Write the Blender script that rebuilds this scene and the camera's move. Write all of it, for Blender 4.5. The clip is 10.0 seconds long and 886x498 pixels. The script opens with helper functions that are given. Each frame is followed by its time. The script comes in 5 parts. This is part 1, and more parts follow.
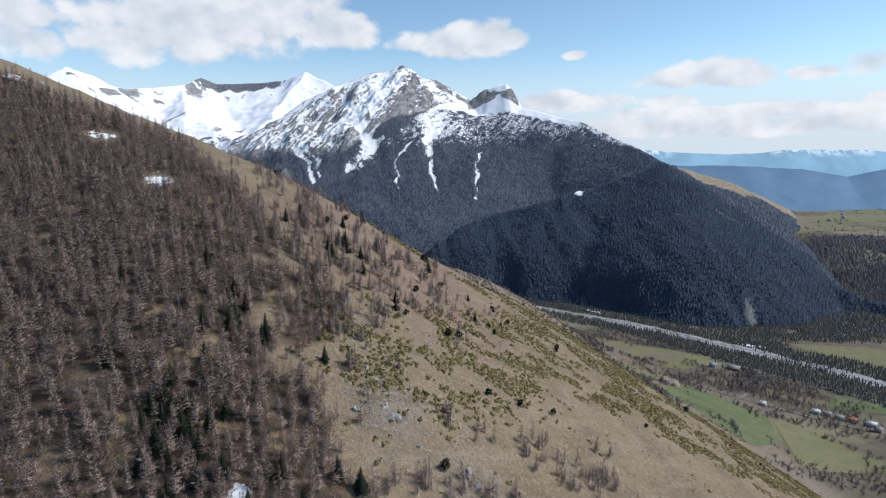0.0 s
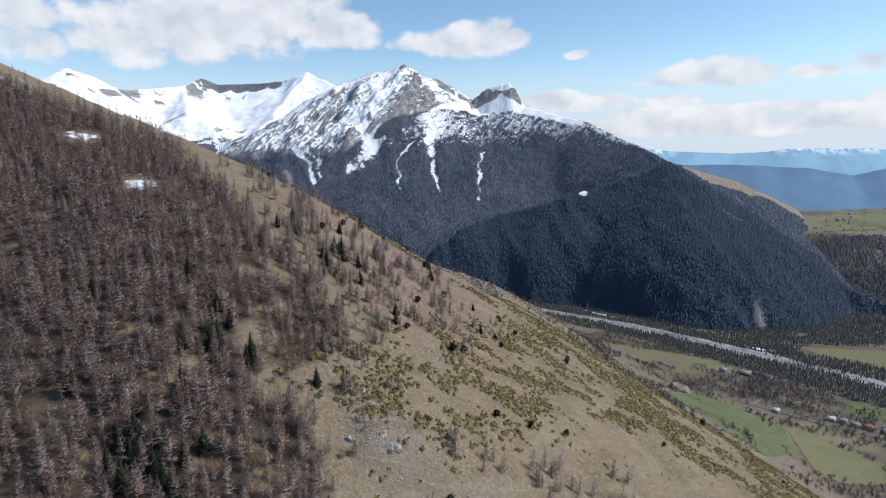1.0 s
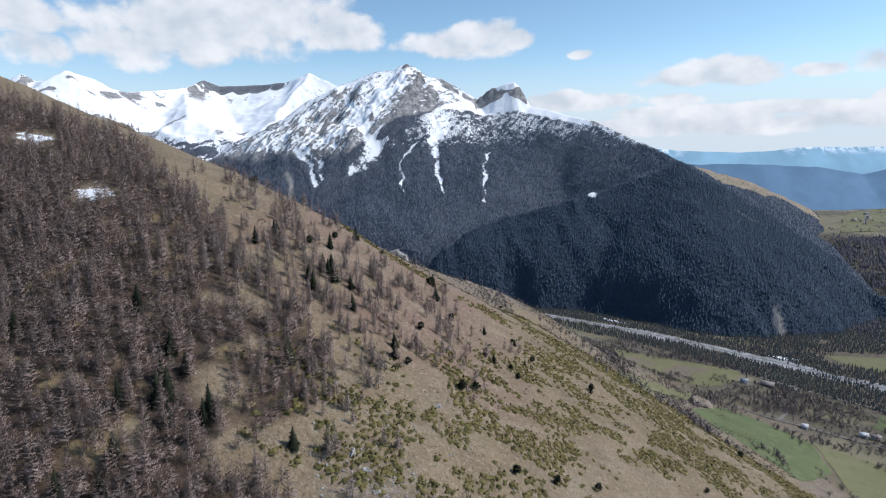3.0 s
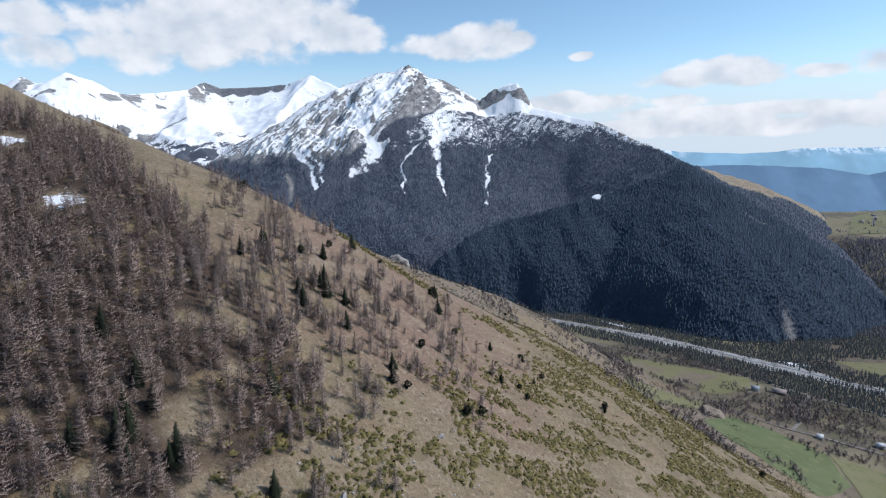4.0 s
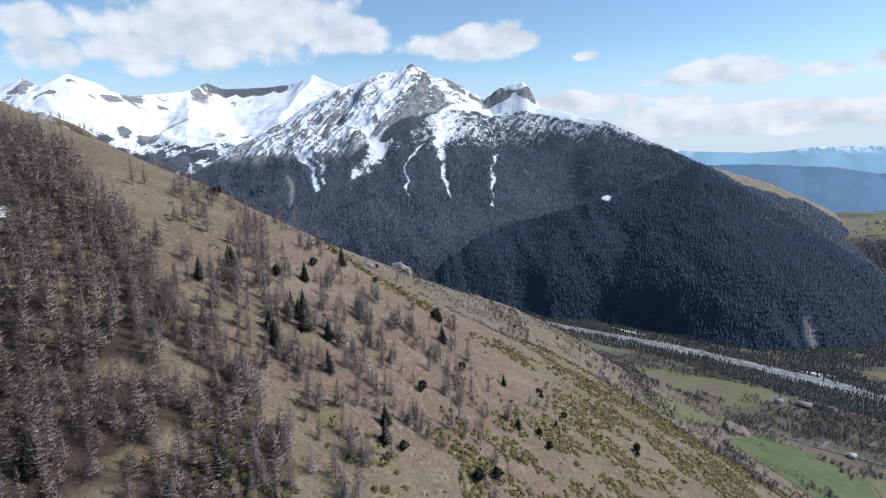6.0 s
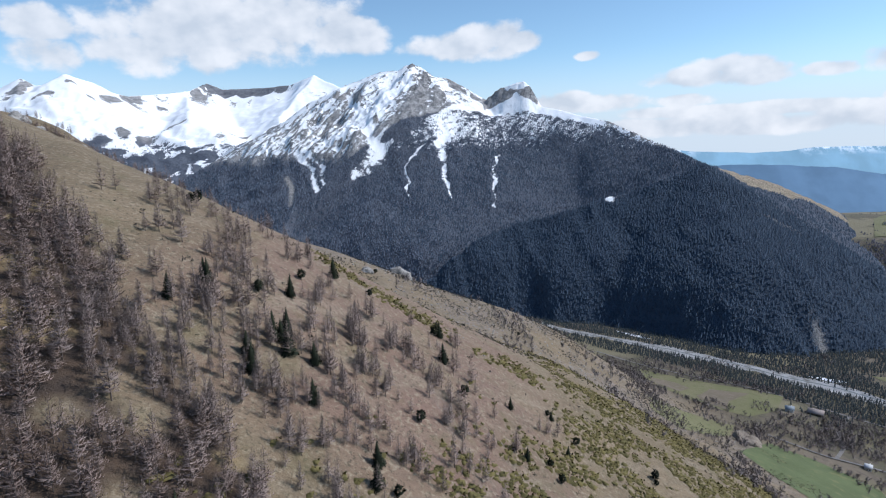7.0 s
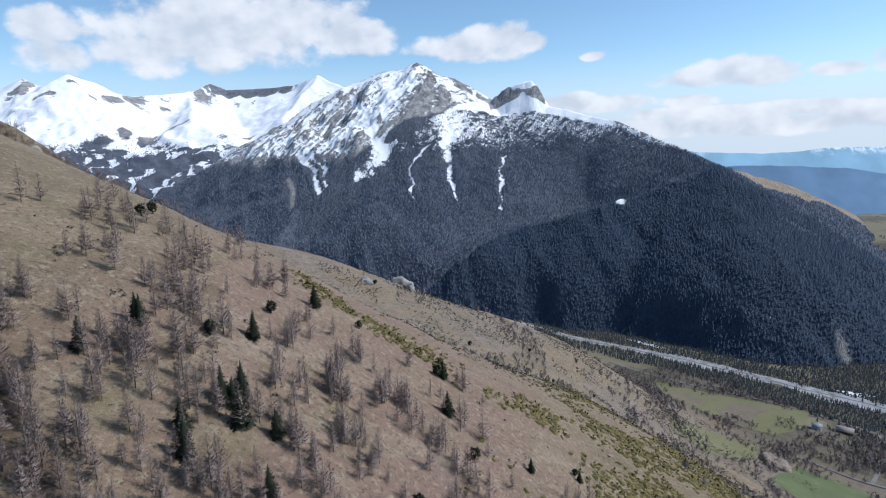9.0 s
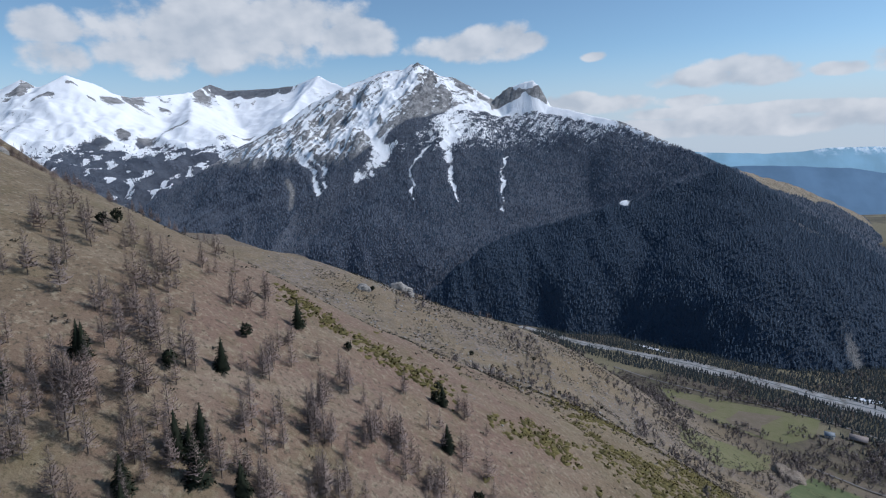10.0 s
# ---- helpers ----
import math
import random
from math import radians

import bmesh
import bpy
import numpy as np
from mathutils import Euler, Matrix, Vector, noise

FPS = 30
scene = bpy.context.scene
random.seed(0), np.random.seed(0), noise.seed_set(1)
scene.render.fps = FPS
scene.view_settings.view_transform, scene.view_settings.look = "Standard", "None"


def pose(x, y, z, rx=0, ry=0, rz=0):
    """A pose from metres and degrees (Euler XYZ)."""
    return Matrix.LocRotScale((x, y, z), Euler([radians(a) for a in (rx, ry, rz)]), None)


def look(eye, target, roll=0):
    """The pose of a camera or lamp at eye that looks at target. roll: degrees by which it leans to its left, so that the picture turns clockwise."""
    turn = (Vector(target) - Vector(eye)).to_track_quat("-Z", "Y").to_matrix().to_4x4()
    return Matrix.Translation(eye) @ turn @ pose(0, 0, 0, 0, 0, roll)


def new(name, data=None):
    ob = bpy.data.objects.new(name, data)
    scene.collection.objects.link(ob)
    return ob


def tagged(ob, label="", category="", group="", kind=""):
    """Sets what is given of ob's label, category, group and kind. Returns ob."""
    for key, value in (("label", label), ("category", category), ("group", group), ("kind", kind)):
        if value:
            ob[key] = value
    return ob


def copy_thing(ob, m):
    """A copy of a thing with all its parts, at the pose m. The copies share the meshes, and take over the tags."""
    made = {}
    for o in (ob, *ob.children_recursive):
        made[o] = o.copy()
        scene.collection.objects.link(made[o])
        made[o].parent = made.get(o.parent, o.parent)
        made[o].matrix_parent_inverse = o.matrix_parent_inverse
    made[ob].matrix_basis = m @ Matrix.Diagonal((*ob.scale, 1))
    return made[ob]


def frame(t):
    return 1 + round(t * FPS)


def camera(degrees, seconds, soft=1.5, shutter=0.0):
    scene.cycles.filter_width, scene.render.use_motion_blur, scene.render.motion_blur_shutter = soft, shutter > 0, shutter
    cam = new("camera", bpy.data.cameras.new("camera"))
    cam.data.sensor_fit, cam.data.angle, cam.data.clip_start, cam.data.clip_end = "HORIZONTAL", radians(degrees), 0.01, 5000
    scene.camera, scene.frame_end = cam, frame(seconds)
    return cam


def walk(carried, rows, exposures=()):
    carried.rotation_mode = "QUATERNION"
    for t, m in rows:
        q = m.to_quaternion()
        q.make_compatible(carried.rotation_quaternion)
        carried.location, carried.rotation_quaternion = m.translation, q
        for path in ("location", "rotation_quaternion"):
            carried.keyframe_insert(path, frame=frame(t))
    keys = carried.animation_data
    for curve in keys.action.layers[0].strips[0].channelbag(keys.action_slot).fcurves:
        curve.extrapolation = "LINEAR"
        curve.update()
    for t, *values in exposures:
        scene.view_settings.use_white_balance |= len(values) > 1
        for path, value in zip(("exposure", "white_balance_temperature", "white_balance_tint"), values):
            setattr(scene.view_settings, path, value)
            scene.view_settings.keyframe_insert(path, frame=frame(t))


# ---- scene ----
cam = camera(76.0, 10.0, soft=1.1)
PATH = [
    (0, (-0.421, -8.579, 399.916), (-0.409, -6.61, 399.564), -0.4),
    (0.5, (-0.65, 2.831, 399.953), (-0.641, 4.8, 399.602), -0.5),
    (1, (-0.853, 14.169, 399.987), (-0.849, 16.138, 399.635), -0.6),
    (1.5, (-1.145, 25.45, 399.999), (-1.145, 27.419, 399.649), -0.7),
    (2, (-1.452, 36.66, 399.965), (-1.458, 38.629, 399.615), -0.8),
    (2.5, (-1.691, 47.754, 399.922), (-1.7, 49.723, 399.572), -0.9),
    (4, (-2.286, 80.852, 399.947), (-2.304, 82.823, 399.604), -1.1),
    (4.5, (-2.458, 91.817, 399.9), (-2.482, 93.787, 399.559), -1.2),
    (5, (-2.529, 102.713, 399.832), (-2.556, 104.684, 399.491), -1.3),
    (5.5, (-2.574, 113.541, 399.817), (-2.606, 115.512, 399.475), -1.3),
    (7, (-2.861, 146.09, 400.159), (-2.899, 148.061, 399.819), -1.4),
    (7.5, (-2.99, 156.919, 400.298), (-3.033, 158.889, 399.958), -1.4),
    (8, (-3.192, 167.613, 400.426), (-3.238, 169.584, 400.087), -1.4),
    (8.5, (-3.371, 178.235, 400.551), (-3.421, 180.205, 400.213), -1.4),
    (9, (-3.439, 188.839, 400.637), (-3.495, 190.809, 400.3), -1.4),
    (9.5, (-3.396, 199.482, 400.741), (-3.454, 201.453, 400.405), -1.5),
    (10, (-3.346, 210.151, 400.839), (-3.406, 212.122, 400.504), -1.5),
]
walk(cam, [(t, look(eye, target, roll)) for t, eye, target, roll in PATH],
     exposures=[(0.0, -0.1, 6400, 13), (5.0, -0.1, 6200, 13), (9.6, -0.1, 6050, 13), (9.8, -0.23, 6050, 13), (10.0, -0.52, 6050, 13)])


# ---- world, sun ----
SUN_SIDE, SUN_HEIGHT = 86.0, 44.0   # degrees right of the way ahead, degrees up
world = bpy.data.worlds.new("sky")
scene.world = world
world.use_nodes = True
wt = world.node_tree
wt.nodes.clear()


def wnode(kind, **values):
    n = wt.nodes.new(kind)
    for key, value in values.items():
        if key == "op":
            n.operation = value
        elif key == "clamp":
            n.use_clamp = value
    return n


def wmath(op, a, b=None, clamp=False):
    n = wnode("ShaderNodeMath", op=op, clamp=clamp)
    for slot, v in zip(n.inputs, (a, b)):
        if v is None:
            continue
        if isinstance(v, (int, float)):
            slot.default_value = v
        else:
            wt.links.new(v, slot)
    return n.outputs[0]


def build_sky():
    sky = wnode("ShaderNodeTexSky")
    sky.sky_type, sky.sun_disc = "NISHITA", False
    sky.sun_elevation, sky.sun_rotation = radians(SUN_HEIGHT), radians(SUN_SIDE)
    sky.altitude, sky.air_density, sky.dust_density, sky.ozone_density = 1500, 1.0, 0.6, 1.0
    co = wnode("ShaderNodeTexCoord")
    sep = wnode("ShaderNodeSeparateXYZ")
    wt.links.new(co.outputs["Generated"], sep.inputs[0])
    u = wmath("ARCTAN2", sep.outputs[0], sep.outputs[1])
    v = wmath("ARCSINE", sep.outputs[2])
    # single clouds: bearing, height, half width, half height (radians)
    clouds = [(-0.609, 0.186, 0.054, 0.031), (-0.604, 0.148, 0.051, 0.028), (-0.397, 0.190, 0.208, 0.065), (-0.279, 0.212, 0.132, 0.052), (-0.476, 0.159, 0.098, 0.036), (-0.180, 0.189, 0.085, 0.036),
              (0.024, 0.170, 0.106, 0.030), (0.066, 0.184, 0.061, 0.030), (0.109, 0.176, 0.053, 0.018), (0.227, 0.148, 0.025, 0.010), (0.429, 0.103, 0.119, 0.021), (0.437, 0.116, 0.068, 0.021),
              (0.569, 0.103, 0.043, 0.012), (0.634, 0.110, 0.037, 0.022), (0.651, 0.062, 0.021, 0.015), (0.214, 0.073, 0.107, 0.019), (0.382, 0.070, 0.058, 0.013), (0.391, 0.052, 0.114, 0.013),
              (0.524, 0.052, 0.092, 0.013), (0.615, 0.042, 0.089, 0.017), (0.426, 0.029, 0.305, 0.018)]
    best = None
    for az, el, w, h in clouds:
        du = wmath("MULTIPLY", wmath("SUBTRACT", u, az), 1 / w)
        dv = wmath("MULTIPLY", wmath("SUBTRACT", v, el), 1 / h)
        m = wmath("SUBTRACT", 1.0, wmath("ADD", wmath("MULTIPLY", du, du), wmath("MULTIPLY", dv, dv)))
        best = m if best is None else wmath("MAXIMUM", best, m)
    best = wmath("MAXIMUM", best, -1.6)

    def puffs(shift_u, shift_v, scale, detail):
        vec = wnode("ShaderNodeCombineXYZ")
        wt.links.new(wmath("ADD", u, shift_u), vec.inputs[0])
        wt.links.new(wmath("MULTIPLY", wmath("ADD", v, shift_v), 1.35), vec.inputs[1])
        n = wnode("ShaderNodeTexNoise")
        n.inputs["Scale"].default_value, n.inputs["Detail"].default_value, n.inputs["Roughness"].default_value = scale, detail, 0.52
        wt.links.new(vec.outputs[0], n.inputs["Vector"])
        return n.outputs[0]

    fine, lit = puffs(0, 0, 11.0, 8.0), puffs(0.012, 0.020, 11.0, 3.0)
    wide = puffs(3.1, 1.7, 2.2, 6.0)
    # scattered clouds where the sky is out of the picture, high overhead and behind
    away = wmath("SUBTRACT", wmath("MULTIPLY", wide, 7.0), 4.9)
    turned = wmath("MULTIPLY", wmath("SUBTRACT", wmath("ABSOLUTE", u), 0.9), 6.0, True)
    raised = wmath("MULTIPLY", wmath("SUBTRACT", v, 0.36), 6.0, True)
    elsewhere = wmath("MAXIMUM", turned, raised)
    best = wmath("ADD", wmath("MULTIPLY", best, wmath("SUBTRACT", 1.0, elsewhere)), wmath("MULTIPLY", away, elsewhere))
    body = wmath("ADD", best, wmath("MULTIPLY", wmath("SUBTRACT", fine, 0.5), 3.4))
    cover = wnode("ShaderNodeMapRange")
    cover.interpolation_type = "SMOOTHSTEP"
    wt.links.new(body, cover.inputs["Value"])
    cover.inputs["From Min"].default_value, cover.inputs["From Max"].default_value = 0.02, 0.6
    relief = wmath("ADD", 0.5, wmath("MULTIPLY", wmath("SUBTRACT", fine, lit), 2.2), True)
    thick = wmath("MULTIPLY", wmath("SUBTRACT", body, 0.7), 0.25, True)
    shade = wmath("ADD", relief, wmath("MULTIPLY", thick, -0.22), True)
    tone = wnode("ShaderNodeValToRGB")
    tone.color_ramp.elements[0].color, tone.color_ramp.elements[1].color = (0.66, 0.73, 0.80, 1), (0.95, 0.98, 1.0, 1)
    tone.color_ramp.elements[0].position, tone.color_ramp.elements[1].position = 0.15, 0.8
    wt.links.new(shade, tone.inputs[0])
    clear = wnode("ShaderNodeMix")
    clear.data_type, clear.blend_type = "RGBA", "MULTIPLY"
    clear.inputs[0].default_value = 1.0
    wt.links.new(sky.outputs[0], clear.inputs[6])
    clear.inputs[7].default_value = (0.93 * SKY, 1.06 * SKY, 1.03 * SKY, 1)
    # the air whitens towards the horizon
    low = wnode("ShaderNodeMapRange")
    low.interpolation_type = "SMOOTHSTEP"
    wt.links.new(v, low.inputs["Value"])
    low.inputs["From Min"].default_value, low.inputs["From Max"].default_value = 0.17, 0.015
    low.inputs["To Max"].default_value = 0.93
    milk = wnode("ShaderNodeMix")
    milk.data_type = "RGBA"
    wt.links.new(low.outputs[0], milk.inputs[0])
    wt.links.new(clear.outputs[2], milk.inputs[6])
    milk.inputs[7].default_value = (0.68, 0.79, 0.90, 1)
    both = wnode("ShaderNodeMix")
    both.data_type = "RGBA"
    wt.links.new(wmath("MULTIPLY", cover.outputs[0], 0.93), both.inputs[0])
    wt.links.new(milk.outputs[2], both.inputs[6])
    wt.links.new(tone.outputs[0], both.inputs[7])
    back, out = wnode("ShaderNodeBackground"), wnode("ShaderNodeOutputWorld")
    wt.links.new(both.outputs[2], back.inputs["Color"])
    wt.links.new(back.outputs[0], out.inputs[0])


SKY = 0.155
build_sky()
sun = new("sun", bpy.data.lights.new("sun", "SUN"))
sun.data.energy, sun.data.angle, sun.data.color = 4.0, radians(0.53), (1.0, 0.975, 0.935)
sun.matrix_world = look((0, 0, 0), (-math.sin(radians(SUN_SIDE)) * math.cos(radians(SUN_HEIGHT)), -math.cos(radians(SUN_SIDE)) * math.cos(radians(SUN_HEIGHT)), -math.sin(radians(SUN_HEIGHT))))


# ---- materials ----
class Stuff:
    """A node material under construction."""

    def __init__(self, name, roughness=0.9, metallic=0.0, specular=0.25):
        self.m = bpy.data.materials.new(name)
        self.m.use_nodes = True
        self.t = self.m.node_tree
        self.b = self.t.nodes["Principled BSDF"]
        self.b.inputs["Roughness"].default_value = roughness
        self.b.inputs["Metallic"].default_value = metallic
        self.b.inputs["Specular IOR Level"].default_value = specular
        geo = self.t.nodes.new("ShaderNodeNewGeometry")
        self.place, self.normal, self.island = geo.outputs["Position"], geo.outputs["Normal"], geo.outputs["Random Per Island"]

    def noise(self, metres, detail=4.0, rough=0.55, lo=0.3, hi=0.7, stretch=(1, 1, 1), shift=0.0, turn=0.0):
        mp = self.t.nodes.new("ShaderNodeMapping")
        if turn:   # stretched along a bearing
            mp.vector_type = "TEXTURE"
        mp.inputs["Scale"].default_value = [metres / s if turn else s / metres for s in stretch]
        mp.inputs["Rotation"].default_value = (0, 0, radians(turn))
        mp.inputs["Location"].default_value = (shift, shift * 1.7, shift * 0.6)
        self.t.links.new(self.place, mp.inputs[0])
        n = self.t.nodes.new("ShaderNodeTexNoise")
        n.inputs["Scale"].default_value, n.inputs["Detail"].default_value, n.inputs["Roughness"].default_value = 1.0, detail, rough
        self.t.links.new(mp.outputs[0], n.inputs["Vector"])
        return self.span(n.outputs[0], lo, hi)

    def span(self, value, lo, hi, a=0.0, b=1.0):
        r = self.t.nodes.new("ShaderNodeMapRange")
        r.interpolation_type = "SMOOTHSTEP"
        self.t.links.new(value, r.inputs["Value"])
        for slot, x in zip(("From Min", "From Max", "To Min", "To Max"), (lo, hi, a, b)):
            r.inputs[slot].default_value = x
        return r.outputs[0]

    def math(self, op, a, b=0.0, clamp=False):
        n = self.t.nodes.new("ShaderNodeMath")
        n.operation, n.use_clamp = op, clamp
        for slot, v in zip(n.inputs, (a, b)):
            if isinstance(v, (int, float)):
                slot.default_value = v
            else:
                self.t.links.new(v, slot)
        return n.outputs[0]

    def attribute(self, name):
        n = self.t.nodes.new("ShaderNodeAttribute")
        n.attribute_name = name
        return n.outputs["Fac"]

    def chance(self):
        n = self.t.nodes.new("ShaderNodeObjectInfo")
        return n.outputs["Random"]

    def up(self):
        n = self.t.nodes.new("ShaderNodeSeparateXYZ")
        self.t.links.new(self.normal, n.inputs[0])
        return n.outputs[2]

    def mix(self, fac, a, b):
        n = self.t.nodes.new("ShaderNodeMix")
        n.data_type = "RGBA"
        for slot, v in zip((n.inputs[0], n.inputs[6], n.inputs[7]), (fac, a, b)):
            if isinstance(v, (int, float)):
                slot.default_value = v
            elif isinstance(v, tuple):
                slot.default_value = (*v, 1.0)
            else:
                self.t.links.new(v, slot)
        return n.outputs[2]

    def done(self, colour, bump=None, depth=0.3, strength=0.6):
        if isinstance(colour, tuple):
            self.b.inputs["Base Color"].default_value = (*colour, 1.0)
        else:
            self.t.links.new(colour, self.b.inputs["Base Color"])
        if bump is not None:
            n = self.t.nodes.new("ShaderNodeBump")
            n.inputs["Strength"].default_value, n.inputs["Distance"].default_value = strength, depth
            self.t.links.new(bump, n.inputs["Height"])
            self.t.links.new(n.outputs[0], self.b.inputs["Normal"])
        return self.m


def ground_material():
    s = Stuff("mountain_pasture", 0.95)
    grass = s.mix(s.noise(28, 6), (0.236, 0.176, 0.112), (0.172, 0.128, 0.081))
    grass = s.mix(s.math("MULTIPLY", s.attribute("rust"), s.noise(30, 6, lo=0.25, hi=0.55)), grass, (0.212, 0.138, 0.104))
    # rills and sheep tracks down the fall of the slope
    grass = s.mix(s.math("MULTIPLY", s.noise(9, 6, 0.65, 0.46, 0.72, stretch=(0.16, 1.0, 0.3), turn=34), 0.6), grass, (0.29, 0.238, 0.172))
    grass = s.mix(s.math("MULTIPLY", s.noise(5, 6, 0.65, 0.5, 0.75, stretch=(0.2, 1.0, 0.3), shift=3, turn=40), 0.45), grass, (0.115, 0.092, 0.062))
    # tussocks
    grass = s.mix(s.math("MULTIPLY", s.noise(1.9, 5, 0.7, 0.5, 0.64), 0.75), grass, (0.32, 0.265, 0.185))
    grass = s.mix(s.math("MULTIPLY", s.noise(1.2, 5, 0.7, 0.51, 0.65, shift=9), 0.8), grass, (0.085, 0.072, 0.048))
    grass = s.mix(s.math("MULTIPLY", s.noise(11, 5, lo=0.5, hi=0.75, shift=4), 0.45), grass, (0.150, 0.131, 0.066))
    # brown forest floor, its colour darkened further for the shade between larches
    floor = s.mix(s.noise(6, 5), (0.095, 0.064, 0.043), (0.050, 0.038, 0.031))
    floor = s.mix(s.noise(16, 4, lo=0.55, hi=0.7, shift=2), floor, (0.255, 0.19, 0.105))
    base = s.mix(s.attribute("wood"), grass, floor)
    stones = s.mix(s.noise(1.6, 5, 0.65), (0.135, 0.108, 0.092), (0.31, 0.262, 0.228))
    base = s.mix(s.math("MULTIPLY", s.attribute("scree"), s.noise(3.5, 6, 0.7, 0.38, 0.62, shift=5)), base, stones)
    heath = s.math("MULTIPLY", s.attribute("scree"), s.noise(6.5, 7, 0.75, 0.5, 0.6, shift=8))
    base = s.mix(s.math("MULTIPLY", heath, 0.75), base, (0.088, 0.078, 0.060))
    valley_floor = s.mix(s.noise(45, 6), (0.110, 0.102, 0.062), (0.155, 0.125, 0.095))
    valley_floor = s.mix(s.noise(9, 5, lo=0.45, hi=0.7), valley_floor, (0.092, 0.076, 0.062))
    valley_floor = s.mix(s.noise(160, 5, lo=0.5, hi=0.6, shift=3), valley_floor, (0.20, 0.175, 0.11))
    base = s.mix(s.attribute("valley"), base, valley_floor)
    base = s.mix(s.math("GREATER_THAN", s.math("ADD", s.attribute("snow"), s.math("MULTIPLY", s.math("SUBTRACT", s.noise(2.6, 6, 0.7, 0.25, 0.75, stretch=(0.5, 1, 1), turn=34), 0.5), 1.12)), 0.62), base, (0.80, 0.82, 0.86))
    return s.done(base, s.noise(1.1, 6, 0.65, 0.2, 0.8), 0.35, 0.7)


def mountain_material():
    s = Stuff("mountain_rock", 0.9)
    rock = s.mix(s.noise(40, 6, 0.6, stretch=(1, 1, 2.5)), (0.25, 0.245, 0.245), (0.43, 0.42, 0.41))
    cracks = s.noise(11, 6, 0.72, 0.46, 0.66, stretch=(0.3, 1, 0.35), turn=53)
    rock = s.mix(s.math("MULTIPLY", cracks, 0.6), rock, (0.105, 0.105, 0.11))
    # forest ground, with the air's blue haze mixed into both tones
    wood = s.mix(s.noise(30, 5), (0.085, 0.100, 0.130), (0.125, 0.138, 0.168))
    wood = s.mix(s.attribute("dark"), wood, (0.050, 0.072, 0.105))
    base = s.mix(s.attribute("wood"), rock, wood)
    base = s.mix(s.attribute("pasture"), base, s.mix(s.noise(20, 4), (0.36, 0.29, 0.21), (0.28, 0.23, 0.155)))
    base = s.mix(s.attribute("scree"), base, s.mix(s.noise(5, 5), (0.30, 0.28, 0.26), (0.42, 0.40, 0.37)))
    streaks = s.math("SUBTRACT", s.noise(15, 7, 0.70, 0.2, 0.8, stretch=(0.22, 1.0, 0.3), turn=53), 0.5)
    flecks = s.math("SUBTRACT", s.noise(13, 7, 0.75, 0.25, 0.75, shift=7), 0.5)
    grains = s.math("SUBTRACT", s.noise(4.0, 5, 0.7, 0.2, 0.8, shift=11), 0.5)
    flecks = s.math("ADD", s.math("MULTIPLY", streaks, 0.62), s.math("MULTIPLY", flecks, 0.62))
    flecks = s.math("ADD", flecks, s.math("MULTIPLY", grains, 0.42))
    white = s.span(s.math("ADD", s.attribute("snow"), flecks), 0.48, 0.52)
    base = s.mix(white, base, (0.91, 0.92, 0.93))
    relief = s.math("MULTIPLY", s.math("ADD", s.noise(9, 7, 0.72, 0.2, 0.8), cracks), s.math("SUBTRACT", 1.0, s.math("MULTIPLY", white, 0.85)))
    return s.done(base, relief, 3.4, 0.85)


def plain_stuff(name, a, b, metres, rough=0.9, c=None, metres_c=1.0, bump=None, depth=0.1, spec=0.25):
    s = Stuff(name, rough, specular=spec)
    col = s.mix(s.noise(metres, 5), a, b)
    if c:
        col = s.mix(s.noise(metres_c, 5, 0.6, 0.5, 0.72, shift=3), col, c)
    return s.done(col, s.noise(bump, 5) if bump else None, depth)


def tree_stuff(name, a, b, shared=False, rough=0.85, apart=0.0):
    """Bark or foliage that varies from tree to tree, and from clump to clump."""
    s = Stuff(name, rough, specular=0.15)
    if apart:   # plants that stand so many metres apart
        col = s.mix(s.noise(apart, 2, 0.5, 0.35, 0.65, shift=6), a, b)
    else:
        col = s.mix(s.island if shared else s.chance(), a, b)
    col = s.mix(s.math("MULTIPLY", s.noise(3.0, 4), 0.35), col, tuple(0.6 * v for v in a))
    return s.done(col)


GROUND, ROCKS = ground_material(), mountain_material()
LARCH_TWIG = tree_stuff("larch_twigs", (0.215, 0.172, 0.157), (0.300, 0.245, 0.226))
LARCH_TWIG_WOOD = tree_stuff("larch_twigs_of_the_wood", (0.215, 0.162, 0.143), (0.350, 0.276, 0.248), apart=6.0)
LARCH_BARK = plain_stuff("larch_bark", (0.085, 0.066, 0.055), (0.15, 0.122, 0.104), 0.8)
SPRUCE_LEAF = tree_stuff("spruce_needles", (0.018, 0.024, 0.015), (0.032, 0.038, 0.022))
# far needles and twigs carry the blue of distance haze in their colour
HAZED_SPRUCE = tree_stuff("hazed_spruce", (0.034, 0.057, 0.090), (0.058, 0.087, 0.124), True)
HAZED_LARCH = tree_stuff("hazed_larch", (0.094, 0.114, 0.150), (0.160, 0.184, 0.228), True)
BUSH = tree_stuff("valley_bush", (0.140, 0.120, 0.118), (0.220, 0.192, 0.188), apart=9.0)
JUNIPER = tree_stuff("juniper", (0.100, 0.088, 0.034), (0.195, 0.162, 0.064), apart=3.0)


